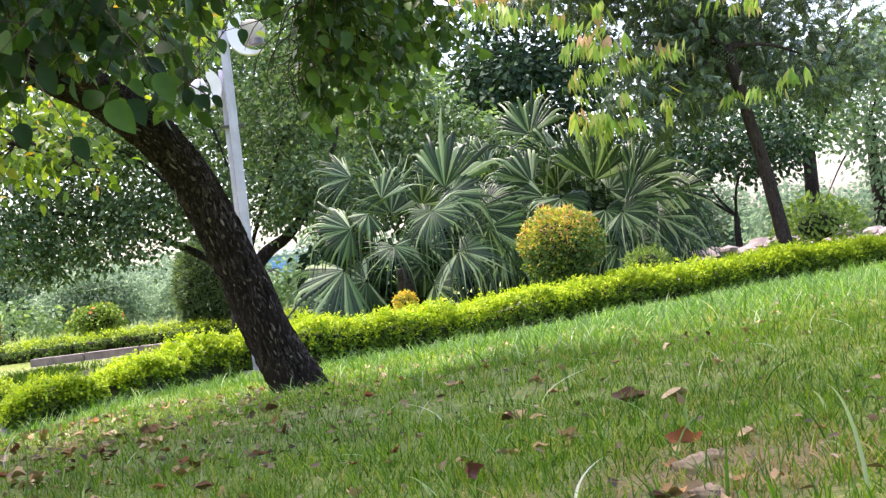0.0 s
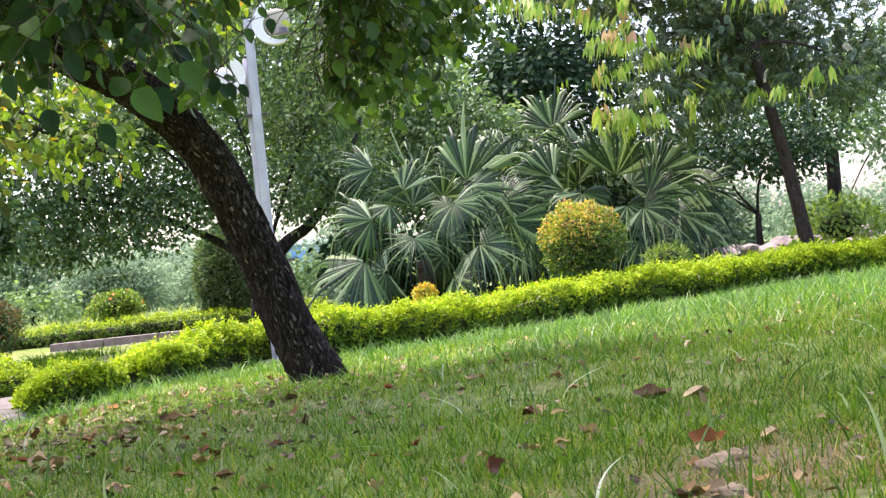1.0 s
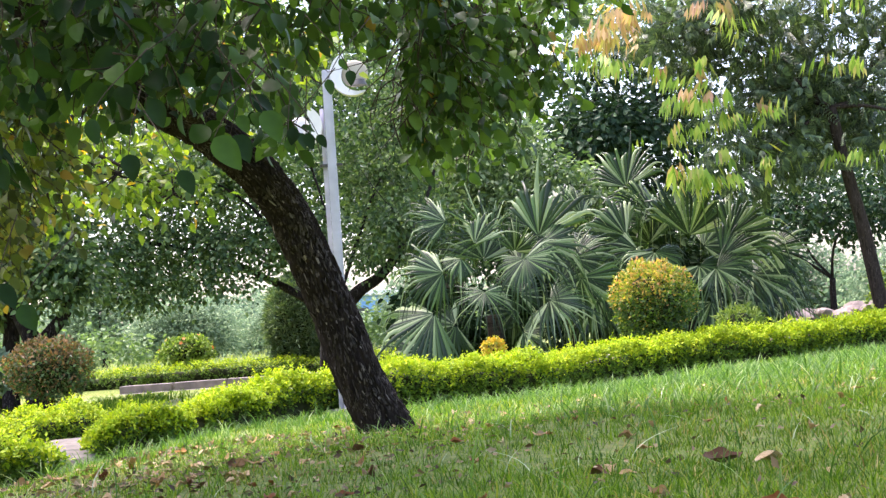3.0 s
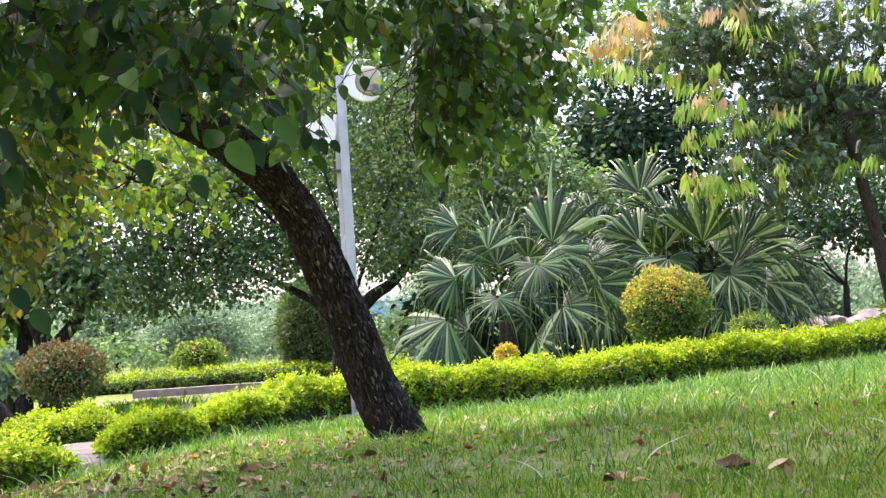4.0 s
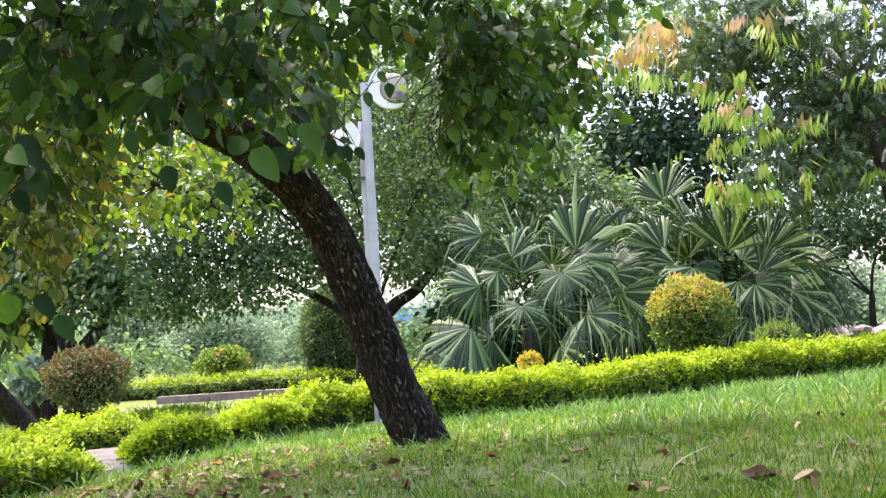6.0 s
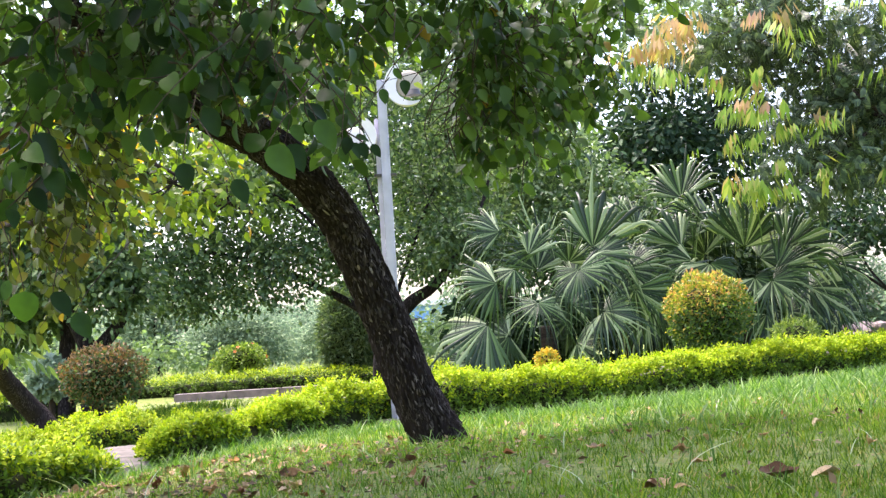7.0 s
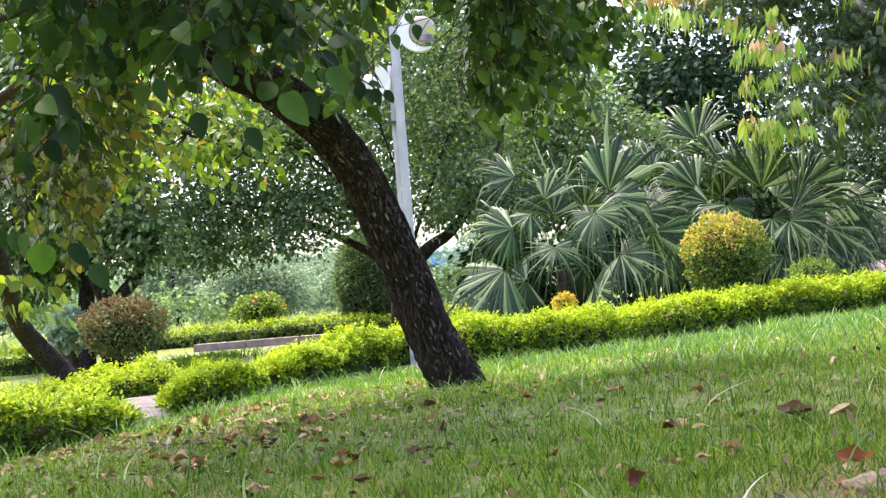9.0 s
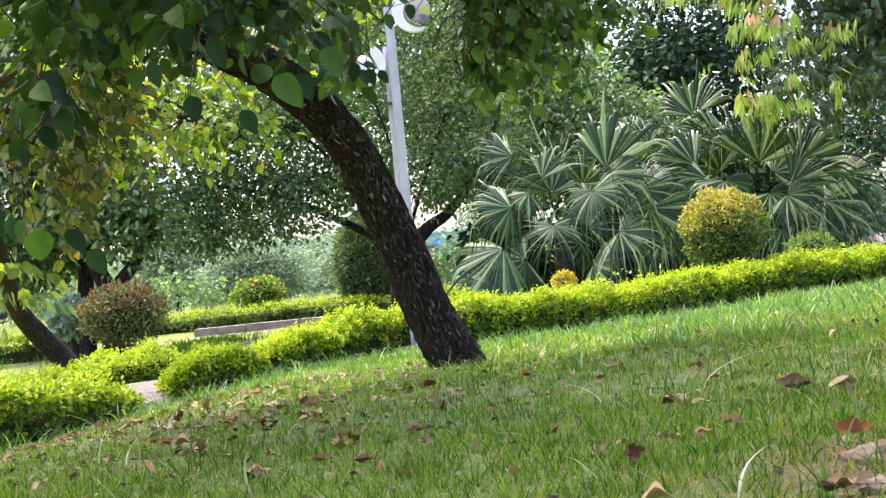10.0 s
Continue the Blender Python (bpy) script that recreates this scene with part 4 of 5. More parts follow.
        h = 1.9 + r.uniform(0, 2.3) + (1.6 if x > 6 else 0)
        if -4.6 < x < -1.0:
            h = 1.0
        if 15.5 < x < 27:
            h = 1.8 if 19.5 < x < 22.5 else 3.0
        masses.append(((x + r.normal() * 0.4, y, h * 0.42), (1.7, 1.4, h * 0.5), 95))
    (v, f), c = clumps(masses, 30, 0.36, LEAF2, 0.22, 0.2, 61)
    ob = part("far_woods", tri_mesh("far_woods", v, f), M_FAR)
    tagged(ob, "distant woods with haze put into their pale green", "woods", kind="stuff")
    (v, f), c = clumps([((-7.2, 34, 0.4), (1.2, 0.8, 0.35), 40), ((-9.3, 33, 0.6), (1.3, 0.8, 0.6), 50), ((-1.4, 34, 0.5), (0.9, 0.8, 0.5), 40), ((0.4, 30, 0.35), (0.9, 0.7, 0.45), 40)],
                       22, 0.22, OVAL6, 0.12, 0.2, 62)
    # added near-black leaf masses; shade between the palm fronds is put into their colour
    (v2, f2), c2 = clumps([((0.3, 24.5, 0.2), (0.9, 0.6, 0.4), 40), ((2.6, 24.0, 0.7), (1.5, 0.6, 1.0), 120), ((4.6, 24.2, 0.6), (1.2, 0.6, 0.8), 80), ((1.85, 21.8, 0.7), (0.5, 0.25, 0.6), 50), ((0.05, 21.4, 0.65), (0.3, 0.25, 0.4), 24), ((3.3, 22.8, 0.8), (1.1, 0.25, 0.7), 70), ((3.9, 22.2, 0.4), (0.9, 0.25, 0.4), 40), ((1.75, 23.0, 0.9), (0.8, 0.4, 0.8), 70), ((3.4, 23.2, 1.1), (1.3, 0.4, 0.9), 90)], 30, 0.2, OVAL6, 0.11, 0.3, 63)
    tagged(part("thicket", tri_mesh("thicket", v2, f2), M_GAPSHADE), "near-black leaf fill added behind the palms as shade", "thicket", kind="stuff")
    tagged(part("undergrowth", tri_mesh("undergrowth", v, f), M_PALE), "light green wild undergrowth on the far bank", "undergrowth", kind="stuff")


far_woods()


# ---- hedges and shrubs ----
def hedge(label, line, height, depth, count, size=0.04, lime=0.6, seed=1, name="hedge", taper=0.0, bare=0.5):
    """A clipped hedge of small leaves along a line on the ground."""
    r = np.random.default_rng(seed)
    L = np.array(line, float)
    seg = np.linalg.norm(np.diff(L, axis=0), axis=1)
    cum = np.concatenate([[0], np.cumsum(seg)])
    owner = thing(name, label, "hedge", group="clipped hedges")

    def at(s):
        return np.stack([np.interp(s, cum, L[:, 0]), np.interp(s, cum, L[:, 1])], 1)

    def tangent(s):
        d = at(s + 0.05) - at(s - 0.05)
        return unit(d)

    # sprigs stand out from the clipped face, each with leaves along a short shoot
    per = 10
    k = count // per
    s = r.uniform(0, cum[-1], k)
    c = at(s)
    tg = tangent(np.clip(s, 0.06, cum[-1] - 0.06))
    nm = np.stack([-tg[:, 1], tg[:, 0]], 1)
    # around the section: from one foot over the top to the other
    a = r.uniform(-1, 1, k)
    top = np.abs(a) < 0.42
    hvar = height * (1 + 0.05 * np.sin(s * 2.1 + seed) + 0.04 * np.sin(s * 5.3) + 0.05 * np.sin(s * 11.0 + 1 + seed) + 0.04 * np.sin(s * 23.0))
    hvar = hvar * (1 - taper * s / cum[-1])
    end = np.minimum(s, cum[-1] - s)
    hvar = hvar * (0.72 + 0.28 * sstep(end, 0, 0.25))
    across = np.where(top, a / 0.42, np.sign(a)) * depth * 0.5
    up = np.where(top, 1.0, 1 - (np.abs(a) - 0.42) / 0.58)
    lobe = np.sin(8.0 * s + 5.0 * up + seed) * np.sin(5.3 * s - 7.0 * up) + 0.6 * np.sin(17.0 * s + 3 * seed) * np.sin(9.0 * up + 6.0 * s)
    bulge = (1 - 0.22 * (1 - up) ** 2) * (1 + 0.10 * lobe)
    z = up * hvar * (1 + 0.04 * lobe) - 0.02 + np.where(top, r.normal(size=k) * 0.018 - 0.03 * (across / depth * 2) ** 2, 0)
    shoots = top & (r.random(k) < 0.16)
    xy = c + nm * (across * bulge * 0.93)[:, None]
    o = np.stack([xy[:, 0], xy[:, 1], ground_z(xy[:, 0], xy[:, 1]) + z], 1) + r.normal(size=(k, 3)) * 0.014
    d = np.stack([nm[:, 0] * np.sign(across), nm[:, 1] * np.sign(across), np.full(k, 0.55)], 1) + r.normal(size=(k, 3)) * 0.45
    d[top] = d[top] * 0.45 + [0, 0, 1.0]
    d = unit(d)
    long_ = np.where(shoots, r.uniform(0.09, 0.15, k), r.uniform(0.045, 0.085, k)) * (size / 0.044)
    step = np.tile((np.arange(per) + 0.5) / per, k)
    rep = lambda q: np.repeat(q, per, axis=0)
    side = unit(np.cross(rep(d), r.normal(size=(k * per, 3))))
    o2 = rep(o) + rep(d) * (step * rep(long_))[:, None] + side * (size * 0.22)
    d2 = rep(d) * 0.45 + side * (1.1 - 0.5 * step)[:, None] + r.normal(size=side.shape) * 0.25 + [0, 0, 0.12]
    n2 = rep(d) * 0.6 + r.normal(size=side.shape) * 0.4 + [0, 0, 0.9]
    sz = size * (0.7 + 0.55 * r.random(k * per)) * (1.08 - 0.4 * step)
    M = frames(d2, n2)
    # young shoots are lime; lit tops and shaded sides are put into colour too
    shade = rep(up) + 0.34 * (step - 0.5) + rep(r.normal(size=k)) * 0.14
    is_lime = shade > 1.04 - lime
    # foot leaves thinned so bare twigs and the dark core show there
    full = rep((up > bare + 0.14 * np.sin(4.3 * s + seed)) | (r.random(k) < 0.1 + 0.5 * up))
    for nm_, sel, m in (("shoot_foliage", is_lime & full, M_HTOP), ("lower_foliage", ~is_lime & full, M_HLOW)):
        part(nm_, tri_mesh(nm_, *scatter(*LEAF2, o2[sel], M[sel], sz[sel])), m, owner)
    # solid core: woody twigs and inner shade put into one dark colour
    k = max(3, int(cum[-1] / 0.12))
    ss = np.linspace(0.05, cum[-1] - 0.05, k)
    cc, tt = at(ss), tangent(np.clip(ss, 0.06, cum[-1] - 0.06))
    nn = np.stack([-tt[:, 1], tt[:, 0]], 1)
    prof = [(-0.34, -0.05), (-0.40, 0.42), (-0.33, 0.74), (0, 0.8), (0.33, 0.74), (0.40, 0.42), (0.34, -0.05)]
    V, F = [], []
    for i in range(k):
        e = min(ss[i], cum[-1] - ss[i])
        hh = height * (1 - taper * ss[i] / cum[-1]) * (0.62 + 0.28 * min(1, e / 0.3)) * (1 + 0.1 * math.sin(ss[i] * 2.1 + seed))
        g = float(ground_z(cc[i, 0], cc[i, 1]))
        for w, h in prof:
            V.append((cc[i, 0] + nn[i, 0] * w * depth * 0.92 + r.normal() * 0.012, cc[i, 1] + nn[i, 1] * w * depth * 0.92, g + h * hh + r.normal() * 0.012))
    m = len(prof)
    for i in range(k - 1):
        for j in range(m - 1):
            a0 = i * m + j
            F += [(a0, a0 + 1, a0 + m + 1), (a0, a0 + m + 1, a0 + m)]
    for i0 in (0, (k - 1) * m):
        F += [(i0, i0 + j, i0 + j + 1) for j in range(1, m - 1)]
    part("branch_mass", tri_mesh("branch_mass", V, F), M_CORE, owner)
    return owner


hedge("long clipped hedge of bright yellow-green leaves", [(-0.75, 15.65), (0.5, 15.9), (1.7, 16.3), (3.0, 16.8), (4.8, 17.7), (7.5, 19.0)], 0.40, 0.55, 92000, 0.042, 0.38, 1, taper=0.37, bare=0.2)
hedge("rounded lime-green hedge clump before a gap", [(-2.2, 14.05), (-1.95, 14.3), (-1.72, 14.55)], 0.32, 0.5, 11000, 0.044, 0.36, 12)
hedge("clipped lime-green hedge stretch beside the lamp post", [(-1.74, 14.66), (-1.4, 15.05), (-1.1, 15.3), (-0.6, 15.62)], 0.38, 0.5, 16000, 0.044, 0.38, 2)
hedge("low rounded lime-green hedge clump", [(-2.92, 13.1), (-2.6, 13.2), (-2.25, 13.5)], 0.33, 0.6, 15000, 0.044, 0.38, 3)
hedge("lime-green hedge across the path gap", [(-5.6, 16.0), (-4.5, 16.3), (-3.55, 16.9)], 0.35, 0.55, 17000, 0.044, 0.33, 4)
hedge("leggy lime-green hedge end with dry twigs", [(-3.4, 7.9), (-2.75, 8.1), (-2.12, 8.5)], 0.48, 0.55, 15000, 0.044, 0.22, 5, taper=0.62)
hedge("low hedge on top of the retaining kerb", [(-7.5, 25.9), (-5, 25.9), (-3, 25.9), (-0.6, 26.1), (0.8, 26.2)], 0.27, 0.5, 30000, 0.045, 0.13, 6, bare=0.1)
hedge("green clipped hedge behind the bronze shrub", [(-8.5, 21.5), (-6.8, 21.0), (-5.6, 20.9)], 0.34, 0.6, 9000, 0.05, 0.35, 7)


def ball(name, label, centre, radii, layers, size, seed, template=LEAF2, stem=True, core=0.86, shell=0.82):
    """A clipped shrub; layers of (part name, material, count, lowest and highest share of its height)."""
    r = np.random.default_rng(seed)
    g = float(ground_z(centre[0], centre[1]))
    owner = thing(name, label, "shrub", (centre[0], centre[1], g))
    c = np.array([0, 0, centre[2] - g])
    rad = np.array(radii)
    for pn, m, count, lo, hi in layers:
        d = unit(r.normal(size=(count * 4, 3)))
        # the side towards the sun counts as higher, so it takes lighter leaf colours
        h = d[:, 2] * 0.5 + 0.5 + r.normal(size=len(d)) * 0.10 + 0.10 * d[:, 0] * -1
        d = d[(h > lo) & (h < hi)][:count]
        lump = np.array([1 + 0.22 * noise.noise(Vector(q * 2.9) + Vector((seed, 0, 0))) for q in d])[:, None]
        o = c + d * rad * lump * (shell + (1.03 - shell) * r.random((len(d), 1)) ** 0.5)
        dd = d * 0.45 + r.normal(size=d.shape) * 0.75 + [0, 0, 0.25]
        n = r.normal(size=d.shape) * 0.7 + [0, 0, 0.6]
        part(pn, tri_mesh(pn, *scatter(*template, o, frames(dd, n), size * (0.6 + 0.8 * r.random(len(d))))), m, owner)
    # solid dark core; the shrub's inner shade is put into its colour
    bm = bmesh.new()
    bmesh.ops.create_icosphere(bm, subdivisions=3, radius=1.0)
    for v in bm.verts:
        k = core * (1 + 0.12 * noise.noise(v.co * 3 + Vector((seed, 1, 2))))
        v.co = Vector((v.co.x * rad[0] * k, v.co.y * rad[1] * k, v.co.z * rad[2] * k + c[2]))
    part("branch_mass", bm, M_CORE, owner, smooth=True)
    if stem:
        part("stem", tri_mesh("stem", *tube([(0, 0, -0.1), (0.02, 0, c[2] * 0.5), (0, 0, c[2])], [0.05, 0.04, 0.03], 8)), M_TWIG, owner)
    return owner


def flowers(owner, radii, count, seed):
    """Single five-petalled blossoms standing off the leaves."""
    r = np.random.default_rng(seed)
    v, f = [(0, 0, 0)], []
    for k in range(5):
        a = 2 * math.pi * k / 5
        v += [(0.5 * math.cos(a - 0.5), 0.5 * math.sin(a - 0.5), 0.12), (math.cos(a), math.sin(a), 0.2), (0.5 * math.cos(a + 0.5), 0.5 * math.sin(a + 0.5), 0.12)]
        q = 1 + 3 * k
        f += [(0, q, q + 1), (0, q + 1, q + 2)]
    me = tri_mesh("flower", np.array(v) * 0.045, np.array(f))
    mid = 0.30 - owner.location.z
    for k in range(count):
        a, e = r.uniform(math.pi, 2 * math.pi), r.uniform(0.1, 1.2)
        d = Vector((math.cos(a) * math.cos(e), math.sin(a) * math.cos(e), math.sin(e)))
        ob = part("flower", me, M_FLOWER, owner, "orange flower")
        ob.matrix_local = Matrix.Translation((d.x * radii[0] * 1.06, d.y * radii[1] * 1.06, mid + d.z * radii[2] * 1.08)) @ d.to_track_quat('Z', 'Y').to_matrix().to_4x4()


# gold new leaves on the lit top and left; shade below is painted dark
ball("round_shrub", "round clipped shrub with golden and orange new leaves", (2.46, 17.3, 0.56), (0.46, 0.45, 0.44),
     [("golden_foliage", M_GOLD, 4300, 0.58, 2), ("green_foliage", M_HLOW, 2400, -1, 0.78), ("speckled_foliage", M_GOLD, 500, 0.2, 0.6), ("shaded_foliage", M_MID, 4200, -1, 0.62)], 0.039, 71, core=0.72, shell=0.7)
ball("bronze_shrub", "brownish clipped shrub with bronze top leaves", (-4.47, 18.30, 0.27), (0.50, 0.46, 0.37),
     [("bronze_foliage", M_BRONZE, 2600, 0.5, 2), ("green_foliage", M_MID, 3000, -1, 0.95), ("low_foliage", M_BRONZE, 700, -1, 0.5)], 0.044, 72, core=0.7, shell=0.66)
ball("flowering_shrub", "loose green shrub with a few orange flowers", (-4.68, 30.0, 0.30), (0.50, 0.45, 0.30),
     [("foliage", M_SHRUB, 2600, -1, 2)], 0.065, 73, OVAL6, core=0.7, shell=0.65)
flowers(bpy.data.objects["flowering_shrub"], (0.5, 0.45, 0.34), 9, 79)
ball("conifer_shrub", "dark dense conical conifer shrub", (-2.3, 26.4, 0.65), (0.46, 0.45, 0.78),
     [("foliage", M_CONIFER, 9000, -1, 2)], 0.10, 74, LANCE, core=0.8, shell=0.78)
ball("yellow_croton", "small bright yellow-orange leaved plant behind the hedge", (0.68, 17.6, 0.15), (0.13, 0.12, 0.12),
     [("foliage", M_CROTON, 520, -1, 2)], 0.045, 75, OVAL6, core=0.6, shell=0.6)
ball("leafy_shrub", "small light green shrub behind the hedge", (3.65, 18.6, 0.24), (0.28, 0.25, 0.2),
     [("foliage", M_SHRUB, 900, -1, 2)], 0.07, 76, LANCE, core=0.6, shell=0.5)
ball("leafy_shrub", "small blue-green shrub beside the dark tree", (-5.30, 19.0, 0.28), (0.25, 0.25, 0.24),
     [("foliage", M_SKYLIT, 1900, -1, 2)], 0.075, 77, OVAL6, core=0.45, shell=0.5)
ball("leafy_shrub", "light green shrub under the tall tree", (6.4, 20.6, 0.46), (0.62, 0.4, 0.40),
     [("foliage", M_SHRUB, 1300, -1, 2)], 0.07, 78, OVAL6, core=0.45, shell=0.45)


# ---- fan palms ----
def frond_mesh(seed, M, radius, segments=34, spread=230.0, split=0.5, hang=0.5, fold=0.3):
    """A pleated fan of pointed fingers round a hub at the origin, turned by M; the fingers part well before their thin hanging tips."""
    r = np.random.default_rng(seed)
    V, F, drop_ = [], [], []
    half = radians(spread) / 2
    segments = max(14, int(segments * spread / 230.0))
    step = 2 * half / segments
    prof = [(0.03, 1.0), (0.2, 1.0), (split, 0.92), (split + 0.08, 0.66), (0.68, 0.54), (0.82, 0.38), (0.92, 0.2), (1.0, 0.02)]
    for i in range(segments):
        a = -half + (i + 0.5) * step
        L = (0.84 + 0.18 * math.cos(a * 0.6)) * r.uniform(0.84, 1.18)
        sag = hang * r.uniform(0.3, 2.2)
        bend = r.normal() * 0.14
        lift = r.normal() * 0.14
        base = len(V)
        for s, w in prof:
            rr = s * L
            ww = min(rr, split * L) * math.tan(step * 0.5) * w
            ang = a + bend * max(0, s - split)
            ca, sa = math.cos(ang), math.sin(ang)
            z = 0.12 * rr - 0.20 * rr * rr - fold * abs(math.sin(ang)) * rr + lift * max(0, s - split)
            k = max(0.0, s - 0.55)
            rr *= 1 - 0.45 * sag * k
            V += [(ca * rr - sa * ww, sa * rr + ca * ww, z), (ca * rr, sa * rr, z + ww * 0.85), (ca * rr + sa * ww, sa * rr - ca * ww, z)]
            drop_ += [sag * k * k * 4.0] * 3
        for j in range(len(prof) - 1):
            q = base + 3 * j
            for k in (0, 1):
                F += [(q + k, q + k + 1, q + k + 4), (q + k, q + k + 4, q + k + 3)]
    W_ = np.array(V) @ np.array(M.to_3x3()).T * radius
    W_[:, 2] -= np.array(drop_) * radius
    return tri_mesh("frond", W_, np.array(F))


def fan_palm(label, base, crown_z, fronds, extra, seed):
    """fronds: hub x, y, z, the way the fan points (degrees from +x up towards +z), its tilt forward, radius, spread."""
    r = np.random.default_rng(seed)
    owner = thing("fan_palm", label, "palm", group="fan palms")
    top = np.array([base[0], base[1], crown_z])
    g = float(ground_z(base[0], base[1]))
    part("trunk", tri_mesh("trunk", *tube([(base[0], base[1], g - 0.1), (base[0] + 0.03, base[1], (g + crown_z) / 2), tuple(top)], [0.15, 0.11, 0.09], 14, 0.2)), M_FIBRE, owner, smooth=True)
    rows = list(fronds)
    for k in range(extra):
        a = r.uniform(-35, 215)
        L = r.uniform(0.4, 1.05)
        rows.append((top[0] + L * math.cos(radians(a)), top[1] + r.uniform(0.35, 1.1), top[2] + L * 0.9 * math.sin(radians(a)), a, r.uniform(-30, 40), r.uniform(0.5, 0.7), r.uniform(160, 230)))
    for i, (x, y, z, ang, tilt, rad, spread) in enumerate(rows):
        hub = np.array([x, y, z])
        ca, sa = math.cos(radians(ang)), math.sin(radians(ang))
        ct, st = math.cos(radians(tilt)), math.sin(radians(tilt))
        fx = Vector((ca * ct, -st, sa * ct))
        fz = Vector((-st * ca, -ct, -st * sa)) + Vector((r.normal() * 0.35, r.normal() * 0.2, 0.45 + r.normal() * 0.2))
        fy = fz.cross(fx).normalized()
        fz = fx.cross(fy).normalized()
        M = Matrix((fx, fy, fz)).transposed()
        fr = part("frond", frond_mesh(seed * 50 + i, M, rad * 1.17, 34, spread, r.uniform(0.26, 0.58), r.uniform(0.25, 0.8), r.uniform(0.1, 0.45)), M_PALM, owner)
        fr.matrix_local = Matrix.Translation(hub)
        mid = (top + hub) / 2 + np.array([0, 0, 0.12 * np.linalg.norm(hub - top)])
        pet = tri_mesh("petiole", *tube([top, mid, hub], [0.022, 0.016, 0.011], 6))
        part("petiole", pet, M_PETIOLE, fr).matrix_parent_inverse = fr.matrix_local.inverted()
    return owner


LEFT_FRONDS = [
    (0.28, 20.20, 1.79, 165, 5, 0.57, 150),
    (0.82, 20.00, 1.54, 130, 10, 0.68, 170),
    (1.44, 19.90, 1.50, 75, 5, 0.84, 120),
    (1.47, 19.70, 1.41, -15, 15, 0.58, 170),
    (1.21, 19.30, 1.21, -75, 35, 0.57, 260),
    (0.19, 19.50, 1.11, 183, 15, 0.69, 190),
    (0.68, 19.20, 0.83, -90, 35, 0.51, 270),
    (1.48, 19.30, 0.68, -22, 20, 0.58, 220),
    (0.05, 19.30, 0.61, 207, 15, 0.78, 170),
    (0.43, 19.70, 1.28, -125, 25, 0.35, 160),
    (1.14, 19.50, 0.31, -30, 30, 0.43, 200),
    (0.62, 19.80, 1.45, 65, 0, 0.53, 110),
    (1.93, 19.80, 0.94, -60, 10, 0.54, 170),
]
fan_palm("low fan palm with broad dark green pleated fronds", (0.79, 20.04), 0.55, LEFT_FRONDS, 9, 90)
RIGHT_FRONDS = [
    (2.68, 20.90, 1.48, 155, 10, 0.77, 190),
    (3.22, 21.00, 1.60, 97, 5, 0.70, 120),
    (3.50, 20.80, 1.42, 72, 8, 0.88, 150),
    (4.07, 20.90, 1.40, 32, 5, 0.81, 170),
    (3.92, 20.80, 1.12, 8, 15, 0.75, 190),
    (3.79, 20.60, 0.96, -35, 25, 0.62, 220),
    (4.33, 20.90, 0.84, -12, 15, 0.71, 200),
    (4.02, 20.80, 0.54, -22, 20, 0.60, 200),
    (3.00, 20.60, 1.23, -70, 30, 0.56, 220),
    (3.74, 20.90, 0.52, -105, 25, 0.50, 180),
    (2.82, 21.60, 2.19, 97, -5, 0.65, 150),
    (3.08, 21.40, 1.84, 122, -5, 0.66, 170),
    (3.60, 21.50, 1.86, 60, -5, 0.67, 150),
    (4.60, 21.00, 1.18, 12, 10, 0.66, 170),
    (3.59, 20.70, 1.01, -60, 25, 0.55, 220),
    (4.73, 21.10, 0.53, -28, 15, 0.64, 180),
    (2.80, 20.80, 1.29, 200, 15, 0.63, 190),
]
fan_palm("tall fan palm with glossy drooping fronds", (3.44, 21.24), 0.95, RIGHT_FRONDS, 10, 91)
MIDDLE_FRONDS = [
    (1.89, 20.30, 1.21, 20, 10, 0.61, 170),
    (2.22, 20.60, 1.32, 175, 10, 0.59, 190),
    (2.11, 21.00, 1.80, 120, 0, 0.57, 170),
    (2.28, 20.40, 0.83, -75, 20, 0.54, 200),
    (2.12, 20.40, 0.54, -100, 20, 0.51, 200),
    (1.86, 21.20, 1.83, 70, -5, 0.58, 150),
]
fan_palm("fan palm between its neighbours, fronds raised", (1.89, 21.04), 0.85, MIDDLE_FRONDS, 9, 92)

# ---- lamp ----
def street_lamp():
    bx, by = -0.838, 15.0
    g = float(ground_z(bx, by))
    owner = thing("street_lamp", "twin pale grey lamp post with white crescent heads", "street lamp", (bx, by, g))
    H = 2.98 - g
    part("post", box((-0.042, -0.04, -0.15), (0.042, 0.04, H), 0.008), M_POST, owner)
    part("rib", box((-0.012, -0.052, 0.0), (0.02, -0.042, H - 0.02), 0.003), M_POST, owner)
    part("rear_post", box((-0.092, 0.05, -0.15), (-0.052, 0.11, 2.62 - g), 0.008), M_POST, owner)
    part("base_plate", box((-0.2, -0.12, -0.12), (0.14, 0.18, 0.035), 0.01), M_CONC, owner)
    part("bracket", box((-0.12, -0.03, 2.05 - g), (0.10, 0.06, 2.075 - g), 0.004), M_BLACK, owner)

    def crescent(cx, cz, R, flip):
        """A tapered C with its opening away from the post."""
        bm = bmesh.new()
        N = 22
        rings = []
        for i in range(N + 1):
            a = radians(112 + 192 * i / N)
            w = R * (0.05 + 0.48 * math.sin(math.pi * (i / N) ** 0.5) ** 0.8)
            ca, sa = math.cos(a) * (-1 if flip else 1), math.sin(a)
            ring = []
            for rr, yy in ((R, -0.05), (R, 0.05), (R - w, 0.04), (R - w, -0.04)):
                ring.append(bm.verts.new((cx + ca * rr, yy, cz + sa * rr)))
            rings.append(ring)
